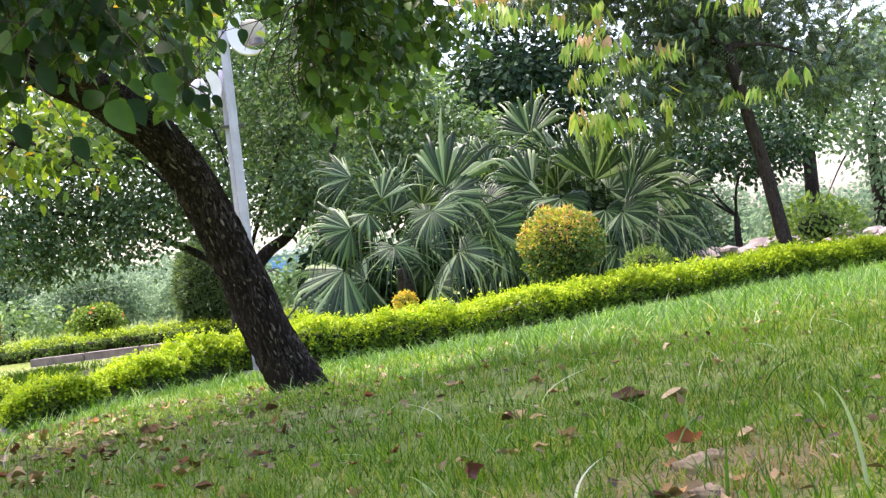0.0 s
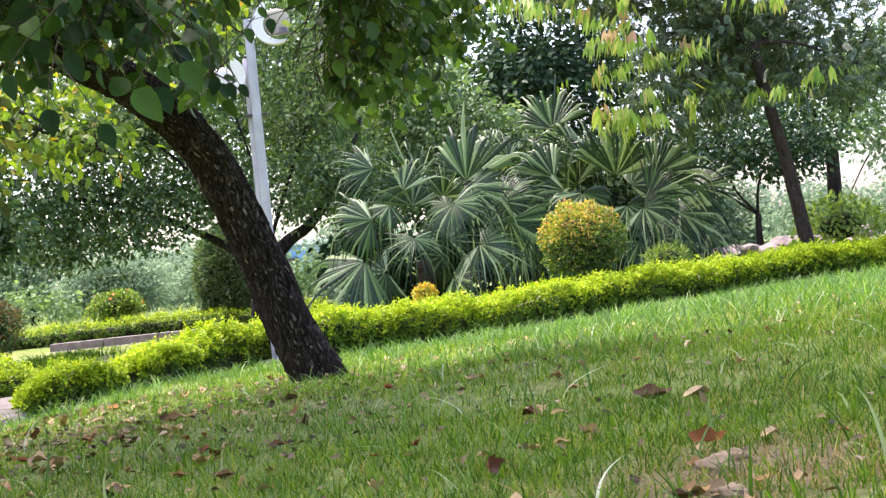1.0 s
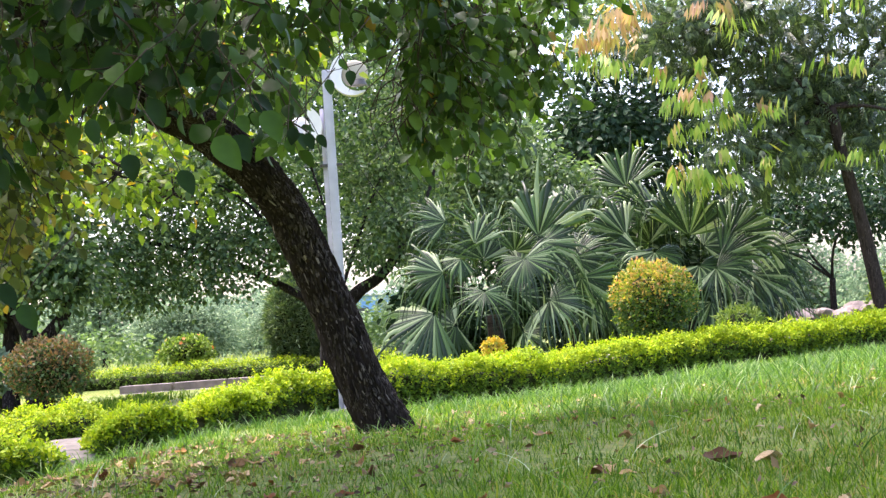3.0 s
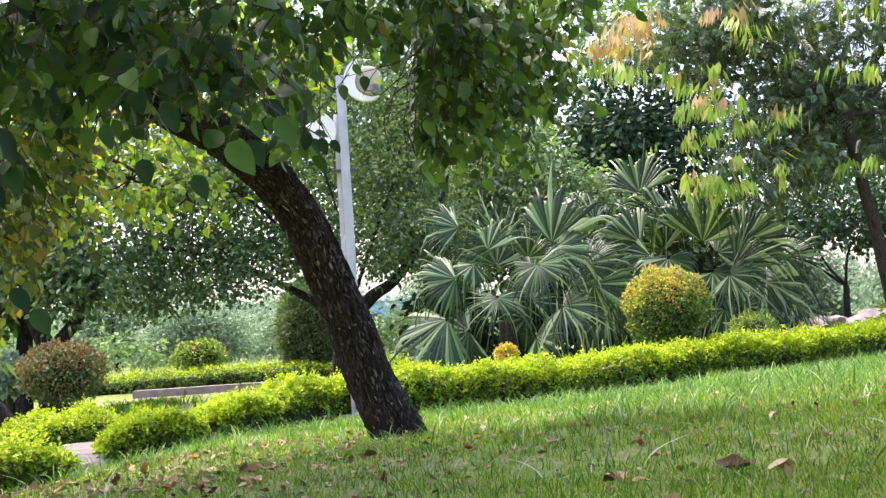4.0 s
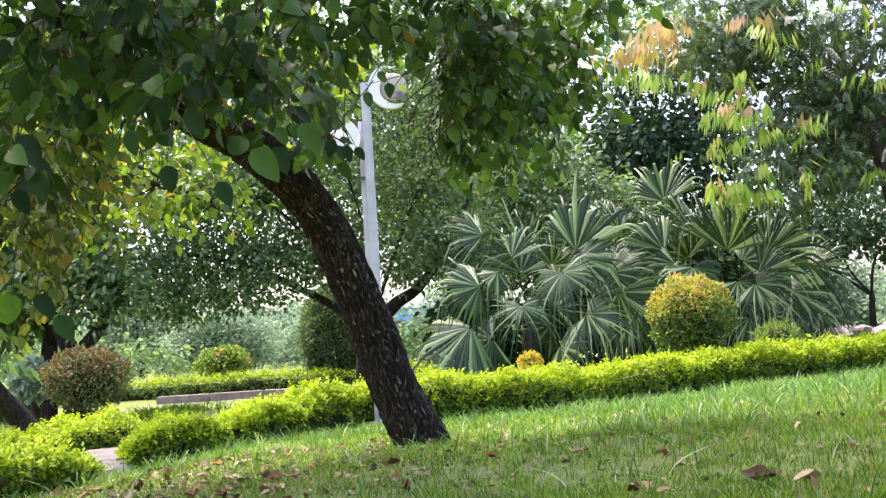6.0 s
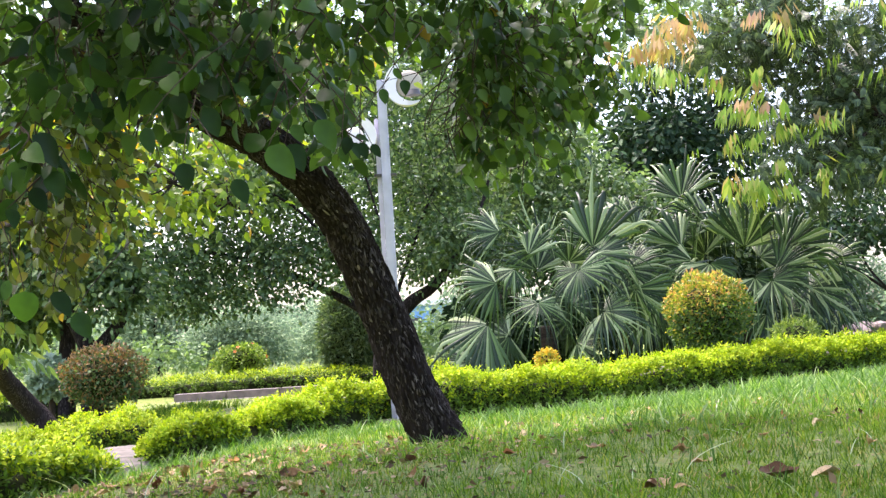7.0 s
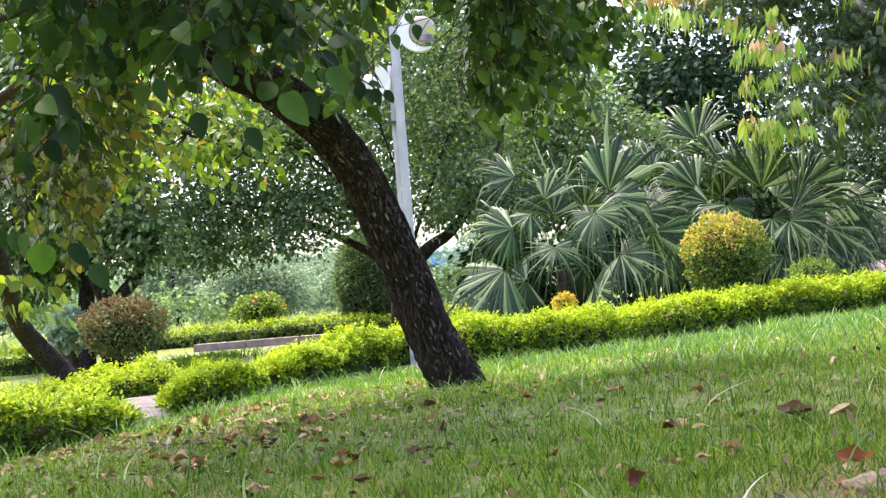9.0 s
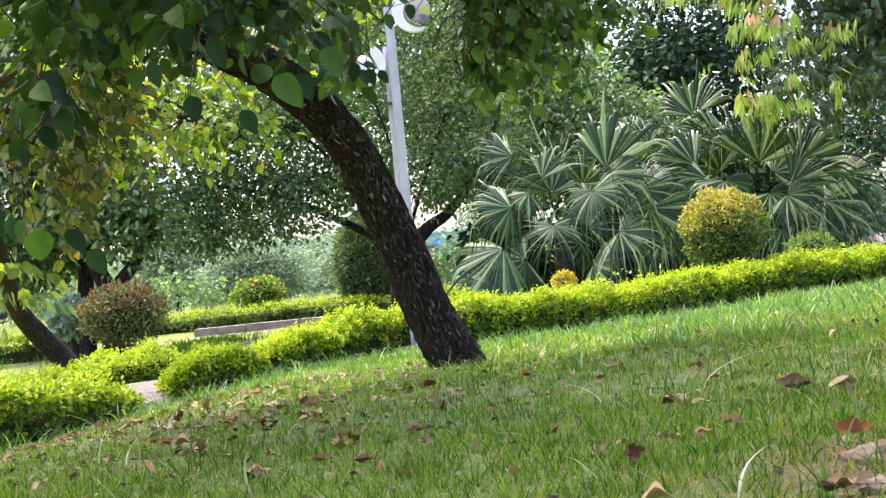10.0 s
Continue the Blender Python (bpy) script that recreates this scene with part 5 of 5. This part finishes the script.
        for a, b in zip(rings, rings[1:]):
            for k in range(4):
                bm.faces.new((a[k], a[(k + 1) % 4], b[(k + 1) % 4], b[k]))
        bm.faces.new(rings[0])
        bm.faces.new(rings[-1])
        bmesh.ops.recalc_face_normals(bm, faces=bm.faces[:])
        return bm

    for cx, cz, R, flip in ((0.25, 2.93 - g, 0.215, False), (-0.27, 2.45 - g, 0.20, True)):
        part("crescent", crescent(cx, cz, R, flip), M_WHITE, owner, "white enamelled crescent lamp head")
        bm = bmesh.new()
        bmesh.ops.create_uvsphere(bm, u_segments=20, v_segments=12, radius=R * (0.5 if flip else 0.64))
        for v in bm.verts:
            v.co = Vector((v.co.x * 0.95 + cx + (-0.02 if flip else 0.02), v.co.y * 0.25 + 0.01, v.co.z * 0.95 + cz))
        part("diffuser", bm, M_WHITE if flip else M_CREAM, owner, "pale lamp diffuser", smooth=True)
        bm = bmesh.new()
        bmesh.ops.create_cone(bm, segments=20, radius1=R * 0.36, radius2=R * 0.26, depth=R * 0.26, cap_ends=True)
        for v in bm.verts:
            v.co += Vector((cx + (-0.06 if flip else 0.06), -0.07, cz - R * 0.46))
        part("fixture", bm, M_BLACK, owner, "dark lamp socket")


street_lamp()


# ---- kerb wall, path, rubble, far building ----
def kerb_wall():
    owner = thing("kerb_wall", "low weathered concrete retaining wall with a ledge", "wall", kind="structure")
    r = random.Random(5)
    for i in range(7):
        x0 = -5.0 + i * 0.85
        z = -0.35 + 0.002 * i
        part("block", box((x0, 25.0, z - 0.1), (x0 + 0.835, 25.35, z + 0.20 + r.uniform(-0.004, 0.004)), 0.012), M_CONC, owner)
        part("ledge", box((x0 - 0.01, 24.72, z - 0.1), (x0 + 0.83, 24.99, z + 0.08 + r.uniform(-0.004, 0.004)), 0.01), M_CONC, owner)


kerb_wall()


def stones(name, label, spots, seed, lift=0.0):
    r = random.Random(seed)
    owner = thing(name, label, "stones")
    for x, y, s in spots:
        bm = bmesh.new()
        bmesh.ops.create_icosphere(bm, subdivisions=2, radius=1.0)
        off = Vector((r.uniform(0, 50), r.uniform(0, 50), 0))
        sx, sy, sz = s * r.uniform(0.8, 1.3), s, s * r.uniform(0.45, 0.75)
        for v in bm.verts:
            k = 1 + 0.35 * noise.noise(v.co * 1.3 + off)
            v.co = Vector((v.co.x * sx * k, v.co.y * sy * k, v.co.z * sz * k))
        ob = part("stone", bm, M_STONE, owner)
        ob.location = (x, y, float(ground_z(x, y)) + sz * 0.55 + lift * r.random())
        ob.rotation_euler = (0, 0, r.uniform(0, 6))
    return owner


rr = random.Random(9)
stones("rubble_pile", "heap of pinkish grey broken stones", [(5.3 + 0.13 * i + rr.uniform(-0.1, 0.1), 22.4 + rr.uniform(-0.4, 0.5), rr.uniform(0.10, 0.2)) for i in range(46)] + [(5.2 + 0.08 * i, 22.6 + rr.uniform(-0.2, 0.3), rr.uniform(0.10, 0.22)) for i in range(54)], 3, 0.32)
stones("loose_stones", "few pale stones behind the hedge", [(1.95, 18.4, 0.2), (2.1, 18.8, 0.24), (4.3, 19.3, 0.2), (4.7, 19.6, 0.22)], 4)


def clod(x, y, size, seed):
    """A crumpled lump of dead leaf and dry soil."""
    owner = thing("dry_clod", "pale crumpled clump of dead leaves on bare soil", "clod", (x, y, float(ground_z(x, y))))
    bm = bmesh.new()
    bmesh.ops.create_icosphere(bm, subdivisions=4, radius=1.0)
    off = Vector((seed, 0.3 * seed, 0))
    for v in bm.verts:
        k = 1 + 0.55 * noise.noise(v.co * 1.2 + off) + 0.5 * abs(noise.noise(v.co * 2.6 + off)) + 0.14 * noise.noise(v.co * 8 + off)
        v.co = Vector((v.co.x * size * k, v.co.y * size * 0.7 * k, max(-0.02, v.co.z * size * 0.62 * k + size * 0.2)))
    part("lump", bm, M_CLOD, owner, smooth=True)


clod(0.612, 2.80, 0.032, 3)
clod(0.568, 2.52, 0.028, 8)
clod(0.67, 2.90, 0.022, 5)


def path():
    """A trodden pale paved strip that runs level through the gap between the hedges."""
    P = np.array([(-2.98, 12.25, 0.22), (-3.02, 12.5, 0.27), (-3.10, 13.2, 0.36), (-3.25, 14.2, 0.45), (-3.3, 15.0, 0.5), (-3.35, 15.9, 0.45)])
    s = np.linspace(0, len(P) - 1, 50)
    x, y, w = (np.interp(s, np.arange(len(P)), P[:, i]) for i in range(3))
    V, F = [], []
    r = np.random.default_rng(3)
    for i in range(50):
        level = float(sstep(16.0 - y[i], 0.0, 1.0))
        for k in np.linspace(-1, 1, 9):
            px = x[i] + k * w[i] + r.normal() * 0.02
            g = float(ground_z(px, y[i]))
            top = level * (-0.388 + 0.008 * (y[i] - 12)) + (1 - level) * (g + 0.014) + r.normal() * 0.003
            V.append((px, y[i], g - 0.04 if abs(k) > 0.9 or i == 0 else max(top, g + 0.01)))
    for i in range(49):
        for k in range(8):
            a = i * 9 + k
            F += [(a, a + 1, a + 10), (a, a + 10, a + 9)]
    tagged(part("path", tri_mesh("path", V, F), M_PATH, smooth=True), "worn pale path between the hedges", "path", kind="structure")


path()


def far_building():
    owner = thing("distant_building", "long low building with bright blue walls far away", "building", (-3.2, 95, 0))
    part("wall", box((-4.5, 0, -0.5), (4.5, 8, 2.6), 0.02), M_BLUE, owner)
    part("roof", box((-4.8, -0.3, 2.6), (4.8, 8.3, 2.95), 0.05), M_WHITE, owner)
    for i in range(4):
        part("window", box((-3.9 + 2.1 * i, -0.04, 0.9), (-2.6 + 2.1 * i, 0.03, 1.9), 0.01), M_BLACK, owner)


far_building()


# ---- grass ----
def blade(segs=3, width=0.04, lean=0.45):
    v, f = [], []
    for i in range(segs):
        s = i / segs
        w = width * (1 - 0.75 * s)
        v += [(lean * s * s, -w, s * (1 - 0.18 * s)), (lean * s * s, w, s * (1 - 0.18 * s))]
    v.append((lean, 0, 0.82))
    for i in range(segs - 1):
        a = 2 * i
        f += [(a, a + 1, a + 3), (a, a + 3, a + 2)]
    a = 2 * (segs - 1)
    f.append((a, a + 1, a + 2))
    return np.array(v, float), np.array(f)


def blades(n, xr, yr, h, seed, template, keep=None, wide=1.0, tuft=8):
    """Grass in tufts: the blades of each lean outwards from its middle."""
    r = np.random.default_rng(seed)
    m = max(1, n // tuft)
    y = r.uniform(*yr, m)
    x = r.uniform(-1, 1, m) * xr(y) + 0.02 * y
    if keep is not None:
        ok = keep(x, y, r)
        x, y = x[ok], y[ok]
    m = len(x)
    off = r.normal(size=(m * tuft, 2)) * h * 0.38 * (tuft > 1)
    p = np.repeat(np.stack([x, y], 1), tuft, axis=0) + off
    tall = np.repeat(0.7 + 0.6 * r.random(m), tuft)
    n = len(p)
    a = np.arctan2(off[:, 1], off[:, 0]) + r.normal(size=n) * 0.9 if tuft > 1 else r.uniform(0, 2 * math.pi, n)
    tiltv = np.stack([np.cos(a), np.sin(a), np.zeros(n)], 1)
    z = unit(np.stack([r.normal(size=n) * 0.2, r.normal(size=n) * 0.2, np.ones(n)], 1) + tiltv * r.uniform(0, 0.35, (n, 1)))
    yv = unit(np.cross(z, tiltv))
    xv = np.cross(yv, z)
    M = np.stack([xv, yv, z], -1)
    s = h * (0.5 + 0.7 * r.random(n) ** 1.4) * tall
    o = np.stack([p[:, 0], p[:, 1], ground_z(p[:, 0], p[:, 1]) - 0.004], 1)
    return scatter(*template, o, M, np.stack([s, s * wide, s], 1))


def patchy(lo):
    def keep(x, y, r):
        k = 0.5 + 0.5 * np.sin(1.7 * x + 0.9 * y) * np.cos(1.3 * y - 0.6 * x) + 0.25 * np.sin(6.1 * x + 2.0) * np.sin(5.3 * y)
        on_path = (np.abs(x + 3.3) < 0.55) & (y > 13.6) | (np.abs(x + 2.95 + 0.2 * (y - 12.3)) < 0.3) & (y > 12.0) & (y < 14)
        bare = 0.8 * np.exp(-((x - 0.68) ** 2 / 0.05 + (y - 2.72) ** 2 / 0.14)) + 0.62 * np.exp(-((x + 1.0) ** 2 / 0.8 + (y - 6.0) ** 2 / 2.4))
        return (r.random(len(x)) < np.clip(lo + (1 - lo) * k, 0, 1) * (1 - bare)) & ~on_path
    return keep


def lawn():
    wide = lambda y: 0.36 * y + 0.25
    B = blade(3, 0.03)
    parts_ = [blades(105000, wide, (1.8, 5.5), 0.046, 101, B, patchy(0.35), 1.3),
              blades(95000, wide, (5.5, 9.0), 0.045, 102, blade(2, 0.03), patchy(0.35), 1.5),
              blades(90000, wide, (9.0, 17.5), 0.055, 103, blade(2, 0.03), patchy(0.55), 2.0)]
    around = lambda x, y, r: np.abs(x) > wide(np.maximum(y, 1.8)) * (y > 1.8)
    parts_.append(blades(70000, lambda y: 7.0 + 0 * y, (-4.0, 11.0), 0.05, 118, blade(2, 0.03), around, 2.0))
    ob = part("lawn_grass", tri_mesh("lawn_grass", *join(parts_)), M_GRASS)
    tagged(ob, "short green lawn grass with dry blades in it", "grass", kind="stuff")
    T = blade(4, 0.020, 0.55)
    right = lambda x, y, r: (r.random(len(x)) < np.clip(0.30 + 0.7 * sstep(x - 0.12 * y + 1.2, 0, 1.6) * sstep(y, 5, 8), 0, 1)) & (y < 16.4 + 0.25 * x) & ~((x < -2.2) & (y > 11))
    parts_ = [blades(14000, wide, (1.9, 7.0), 0.085, 104, T, right, 0.9, 4), blades(13000, wide, (6.5, 11.0), 0.12, 105, T, right, 1.3), blades(24000, wide, (10.5, 14.6), 0.13, 106, T, lambda x, y, r: right(x, y, r) & (y < 14.0 + 0.22 * x), 1.4), blades(14000, wide, (12.5, 15.7), 0.07, 116, T, right, 1.8),
              blades(170, wide, (2.2, 5.0), 0.17, 111, blade(6, 0.016, 0.8), tuft=2)]
    ob = part("tall_grass", tri_mesh("tall_grass", *join(parts_)), M_TALLG)
    tagged(ob, "taller blue-green grass blades on the bank", "grass", kind="stuff")
    S = blade(2, 0.03, 0.9)
    parts_ = [blades(4500, wide, (1.8, 6.0), 0.05, 107, S, patchy(0.15)), blades(4000, wide, (6.0, 10.5), 0.06, 108, S, patchy(0.1))]
    near_bare = lambda x, y, r: (x - 0.68) ** 2 / 0.10 + (y - 2.72) ** 2 / 0.25 < r.random(len(x))
    under_tree = lambda x, y, r: (x + 1.0) ** 2 / 0.8 + (y - 6.3) ** 2 / 3.0 < r.random(len(x))
    parts_ += [blades(16000, wide, (2.2, 4.0), 0.045, 121, S, near_bare), blades(14000, wide, (4.6, 8.4), 0.045, 122, S, under_tree)]
    tagged(part("dry_straw", tri_mesh("dry_straw", *join(parts_)), M_STRAW), "dry straw and thatch between the blades", "straw", kind="stuff")
    parts_ = [blades(34, wide, (2.3, 4.6), 0.085, 131, blade(7, 0.035, 1.15), tuft=1), blades(150, wide, (4.0, 8.5), 0.10, 132, blade(6, 0.03, 1.1), tuft=1)]
    tagged(part("bleached_grass", tri_mesh("bleached_grass", *join(parts_)), M_BLEACH), "pale arching grass blades over the lawn", "grass", kind="stuff")
    far = lambda y: 0.36 * y
    parts_ = [blades(16000, far, (26.5, 42.0), 0.42, 109, blade(2, 0.03, 0.3), lambda x, y, r: (x < 1.0) & (y > 27))]
    tagged(part("meadow_grass", tri_mesh("meadow_grass", *join(parts_)), M_MEADOW), "pale dry meadow grass on the far bank", "grass", kind="stuff")
    parts_ = [blades(9000, far, (17.0, 25.0), 0.16, 110, blade(2, 0.04, 0.4), lambda x, y, r: (r.random(len(x)) < 0.7) & ~((x < 1.2) & (y > 22.0)))]
    parts_.append(blades(7000, far, (21.0, 24.6), 0.055, 117, blade(2, 0.06, 0.4), lambda x, y, r: x < 1.3))
    v_, f_ = blades(2200, lambda y: 0.34 + 0 * y, (18.0, 20.2), 0.15, 119, blade(3, 0.05, 0.35))
    parts_.append((v_ + [-4.15, 0, 0], f_))
    v_, f_ = blades(900, lambda y: 0.42 + 0 * y, (11.5, 12.4), 0.085, 123, blade(3, 0.05, 0.5))
    parts_.append((v_ + [-2.9, 0, -0.26], f_))
    tagged(part("rough_grass", tri_mesh("rough_grass", *join(parts_)), M_GRASS), "rough grass behind the hedges", "grass", kind="stuff")


lawn()


def leaf_crumbs():
    """Broken bits of dead leaf worked into the turf, thickest under the leaning tree."""
    r = np.random.default_rng(120)
    x = np.concatenate([r.normal(-1.1, 0.8, 2200), r.uniform(-2.5, 2.6, 1500)])
    y = np.concatenate([r.uniform(4.2, 9.2, 2200), r.uniform(1.9, 8.5, 1500)])
    o = np.stack([x, y, ground_z(x, y) + r.uniform(0.004, 0.03, len(x))], 1)
    d = r.normal(size=o.shape) * [1, 1, 0.3]
    n = r.normal(size=o.shape) * 0.5 + [0, 0, 1]
    ob = part("leaf_crumbs", tri_mesh("leaf_crumbs", *scatter(*LEAF2, o, frames(d, n), r.uniform(0.012, 0.04, len(x)))), M_CRUMB)
    tagged(ob, "brown crumbs of dead leaves in the turf", "litter", kind="stuff")


leaf_crumbs()


# ---- fallen leaves ----
def dry_leaf(seed):
    r = random.Random(seed)
    v, f = oval_leaf(r.uniform(0.36, 0.62), 0.0, 0.0, 8)
    jag = [r.uniform(0.86, 1.1) for _ in range(len(v))]
    v = np.array([(x, y * j, z) for (x, y, z), j in zip(v, jag)])
    curl, roll_, ph = r.uniform(-0.9, 1.3), r.uniform(0.8, 3.0), r.uniform(0, 6)
    out = []
    for x, y, z in v:
        zz = curl * (x - 0.5) ** 2 + roll_ * 1.6 * y * y + 0.07 * math.sin(9 * x + ph) * (abs(y) * 3) + 0.05 * math.sin(15 * y + ph) * math.sin(7 * x + ph)
        out.append((x - 0.5, y, zz))
    out = np.array(out)
    n = len(out)
    low = out - np.array([0, 0, 0.012])
    F = np.concatenate([f, f[:, ::-1] + n])
    return tri_mesh("fallen_leaf", np.concatenate([out, low]), F)


KINDS = [(M_DRY, "pale brown curled dry leaf lying in the grass"), (M_RED, "rust-red fallen leaf lying in the grass"),
         (M_UMBER, "dark brown withered leaf lying in the grass"), (M_ASH, "pinkish pale dry leaf lying in the grass")]
SHAPES = {}
for ki in range(4):
    for si in range(4):
        me = dry_leaf(200 + ki * 10 + si)
        me.materials.append(KINDS[ki][0])
        me.polygons.foreach_set("use_smooth", np.ones(len(me.polygons), bool))
        SHAPES[ki, si] = me


def drop(ki, si, x, y, size, rx=0.0, ry=0.0, rz=0.0, lift=0.02):
    ob = part("fallen_leaf", SHAPES[ki, si], None)
    tagged(ob, KINDS[ki][1], "leaf", "fallen leaves")
    ob.matrix_world = pose(x, y, float(ground_z(x, y)) + lift, rx, ry, rz) @ Matrix.Scale(size, 4)


def fallen():
    r = random.Random(77)
    for k in range(285):
        y = 2.8 + 7.2 * r.random() ** 0.9
        x = r.uniform(-1, 1) * (0.33 * y) + 0.02 * y
        if r.random() < 0.55:
            x, y = (r.gauss(-1.05, 0.6), r.uniform(4.2, 8.8)) if r.random() < 0.7 else (r.gauss(-1.95, 0.22), r.uniform(5.2, 8.0))
        if (x + 0.28) ** 2 + (y - 8.0) ** 2 < 0.06:
            continue
        ki = r.choices((0, 1, 2, 3), (6, 1.2, 1.0, 4))[0]
        drop(ki, r.randrange(4), x, y, r.uniform(0.035, 0.08) if x < -0.2 else r.uniform(0.03, 0.06), r.gauss(0, 20), r.gauss(0, 20), r.uniform(0, 360), 0.016)
    for row in PLACED:
        drop(*row)


PLACED = [
    (2, 0, 0.74, 4.14, 0.112, 17.5, 0, 10),
    (3, 2, 0.85, 4.05, 0.105, 4, 3, 12),
    (1, 1, 0.65, 3.06, 0.076, 42, 0, -10),
    (3, 2, 0.77, 3.02, 0.056, 15, 0, 20),
    (2, 1, 0.49, 2.50, 0.054, 10, 0, 0),
    (0, 2, 1.11, 4.70, 0.058, 30, 0, 80),
    (2, 2, 0.41, 4.11, 0.057, 15, 0, -20),
    (0, 3, 0.48, 4.05, 0.050, 25, 0, 0),
    (0, 1, 0.62, 4.79, 0.059, 10, 0, 10),
    (0, 2, 0.87, 2.88, 0.025, 15, 0, 0),
]
PLACED += [
    (1, 0, -0.27, 4.36, 0.060, 20, 0, 20),
    (0, 0, 0.36, 5.61, 0.060, 15, 0, 0),
    (2, 3, 0.050, 2.70, 0.062, 60, 0, 80), (3, 2, 0.548, 2.52, 0.066, 48, 0, 25),
    (1, 2, 0.07, 5.83, 0.062, 15, 0, 0),
    (0, 1, 0.40, 3.38, 0.042, 15, 0, 0),
    (3, 0, -1.00, 4.72, 0.072, 10, 0, 10),
    (1, 3, -1.07, 4.82, 0.074, 12.5, 0, 0),
    (3, 1, -1.00, 6.59, 0.071, 10, 0, 0),
    (0, 3, -0.75, 5.99, 0.082, 30, 0, 10),
    (0, 0, -0.67, 5.75, 0.070, 10, 0, 0),
]
PLACED += [
    (0, 2, -0.47, 4.21, 0.058, 10, 0, 30),
    (0, 1, -0.65, 3.94, 0.072, 10, 0, 15),
    (2, 0, -0.37, 3.78, 0.063, 7.5, 0, 0),
    (1, 1, -0.50, 3.97, 0.048, 7.5, 0, 0),
    (0, 0, 0.62, 2.53, 0.047, 15, 0, 20),
    (3, 3, 0.68, 2.50, 0.035, 15, 0, 40),
    (0, 2, 0.51, 2.51, 0.047, 10, 0, 10),
    (3, 1, 0.57, 2.40, 0.037, 15, 0, 60),
    (0, 0, 0.94, 5.49, 0.059, 5, 0, 0),
    (0, 3, 1.74, 6.50, 0.057, 5, 0, 0),
    (3, 0, 0.23, 2.65, 0.060, 5, 0, 0),
    (1, 1, 0.212, 3.05, 0.075, 80, 0, 62, 0.035),
]
fallen()


# ---- long single blades ----
def arching_blade(base, mid, tip, half, material, label):
    """One long grass blade, keeled along its middle, from its foot in the turf to its bent tip."""
    P = np.array([base, mid, tip])
    V, F = [], []
    n = 12
    for i in range(n + 1):
        q = i / n
        p = P[0] * (1 - q) ** 2 + (2 * P[1] - 0.5 * P[0] - 0.5 * P[2]) * 2 * q * (1 - q) + P[2] * q * q
        w = half * (1 - q ** 2.2) + 0.0003
        V += [tuple(p + [-w, 0, 0]), tuple(p + [0, 0.4 * w, -0.3 * w]), tuple(p + [w, 0, 0])]
    for i in range(n):
        a = 3 * i
        for k in (0, 1):
            F += [(a + k, a + k + 1, a + k + 4), (a + k, a + k + 4, a + k + 3)]
    ob = part("grass_blade", tri_mesh("grass_blade", V, F), material, smooth=True)
    tagged(ob, label, "grass", "long grass blades")


PALE, GREEN = (M_BLEACH, "long pale arching grass blade over the lawn"), (M_TALLG, "long upright green grass blade in the turf")
for base, mid, tip, half, look_ in (
    ((0.759, 2.285, -0.01), (0.743, 2.274, 0.139), (0.705, 2.251, 0.213), 0.0036, PALE),
    ((0.987, 3.193, 0.03), (0.966, 3.177, 0.092), (0.935, 3.145, 0.113), 0.0035, PALE),
    ((0.861, 2.702, 0.03), (0.837, 2.689, 0.067), (0.799, 2.661, 0.069), 0.0034, PALE),
    ((0.592, 2.501, 0.0), (0.594, 2.488, 0.065), (0.594, 2.463, 0.133), 0.0036, GREEN),
    ((-0.623, 3.648, -0.04), (-0.630, 3.629, 0.019), (-0.613, 3.593, 0.067), 0.0039, PALE),
    ((0.142, 2.969, -0.01), (0.125, 2.954, 0.046), (0.090, 2.925, 0.074), 0.0030, PALE),
    ((0.013, 3.663, -0.01), (-0.010, 3.645, 0.028), (-0.041, 3.608, 0.041), 0.0033, PALE),
    ((0.335, 3.593, 0.0), (0.349, 3.575, 0.050), (0.377, 3.539, 0.063), 0.0032, PALE),
    ((0.277, 3.814, 0.0), (0.285, 3.795, 0.068), (0.291, 3.756, 0.111), 0.0034, GREEN),
):
    arching_blade(base, mid, tip, half, *look_)
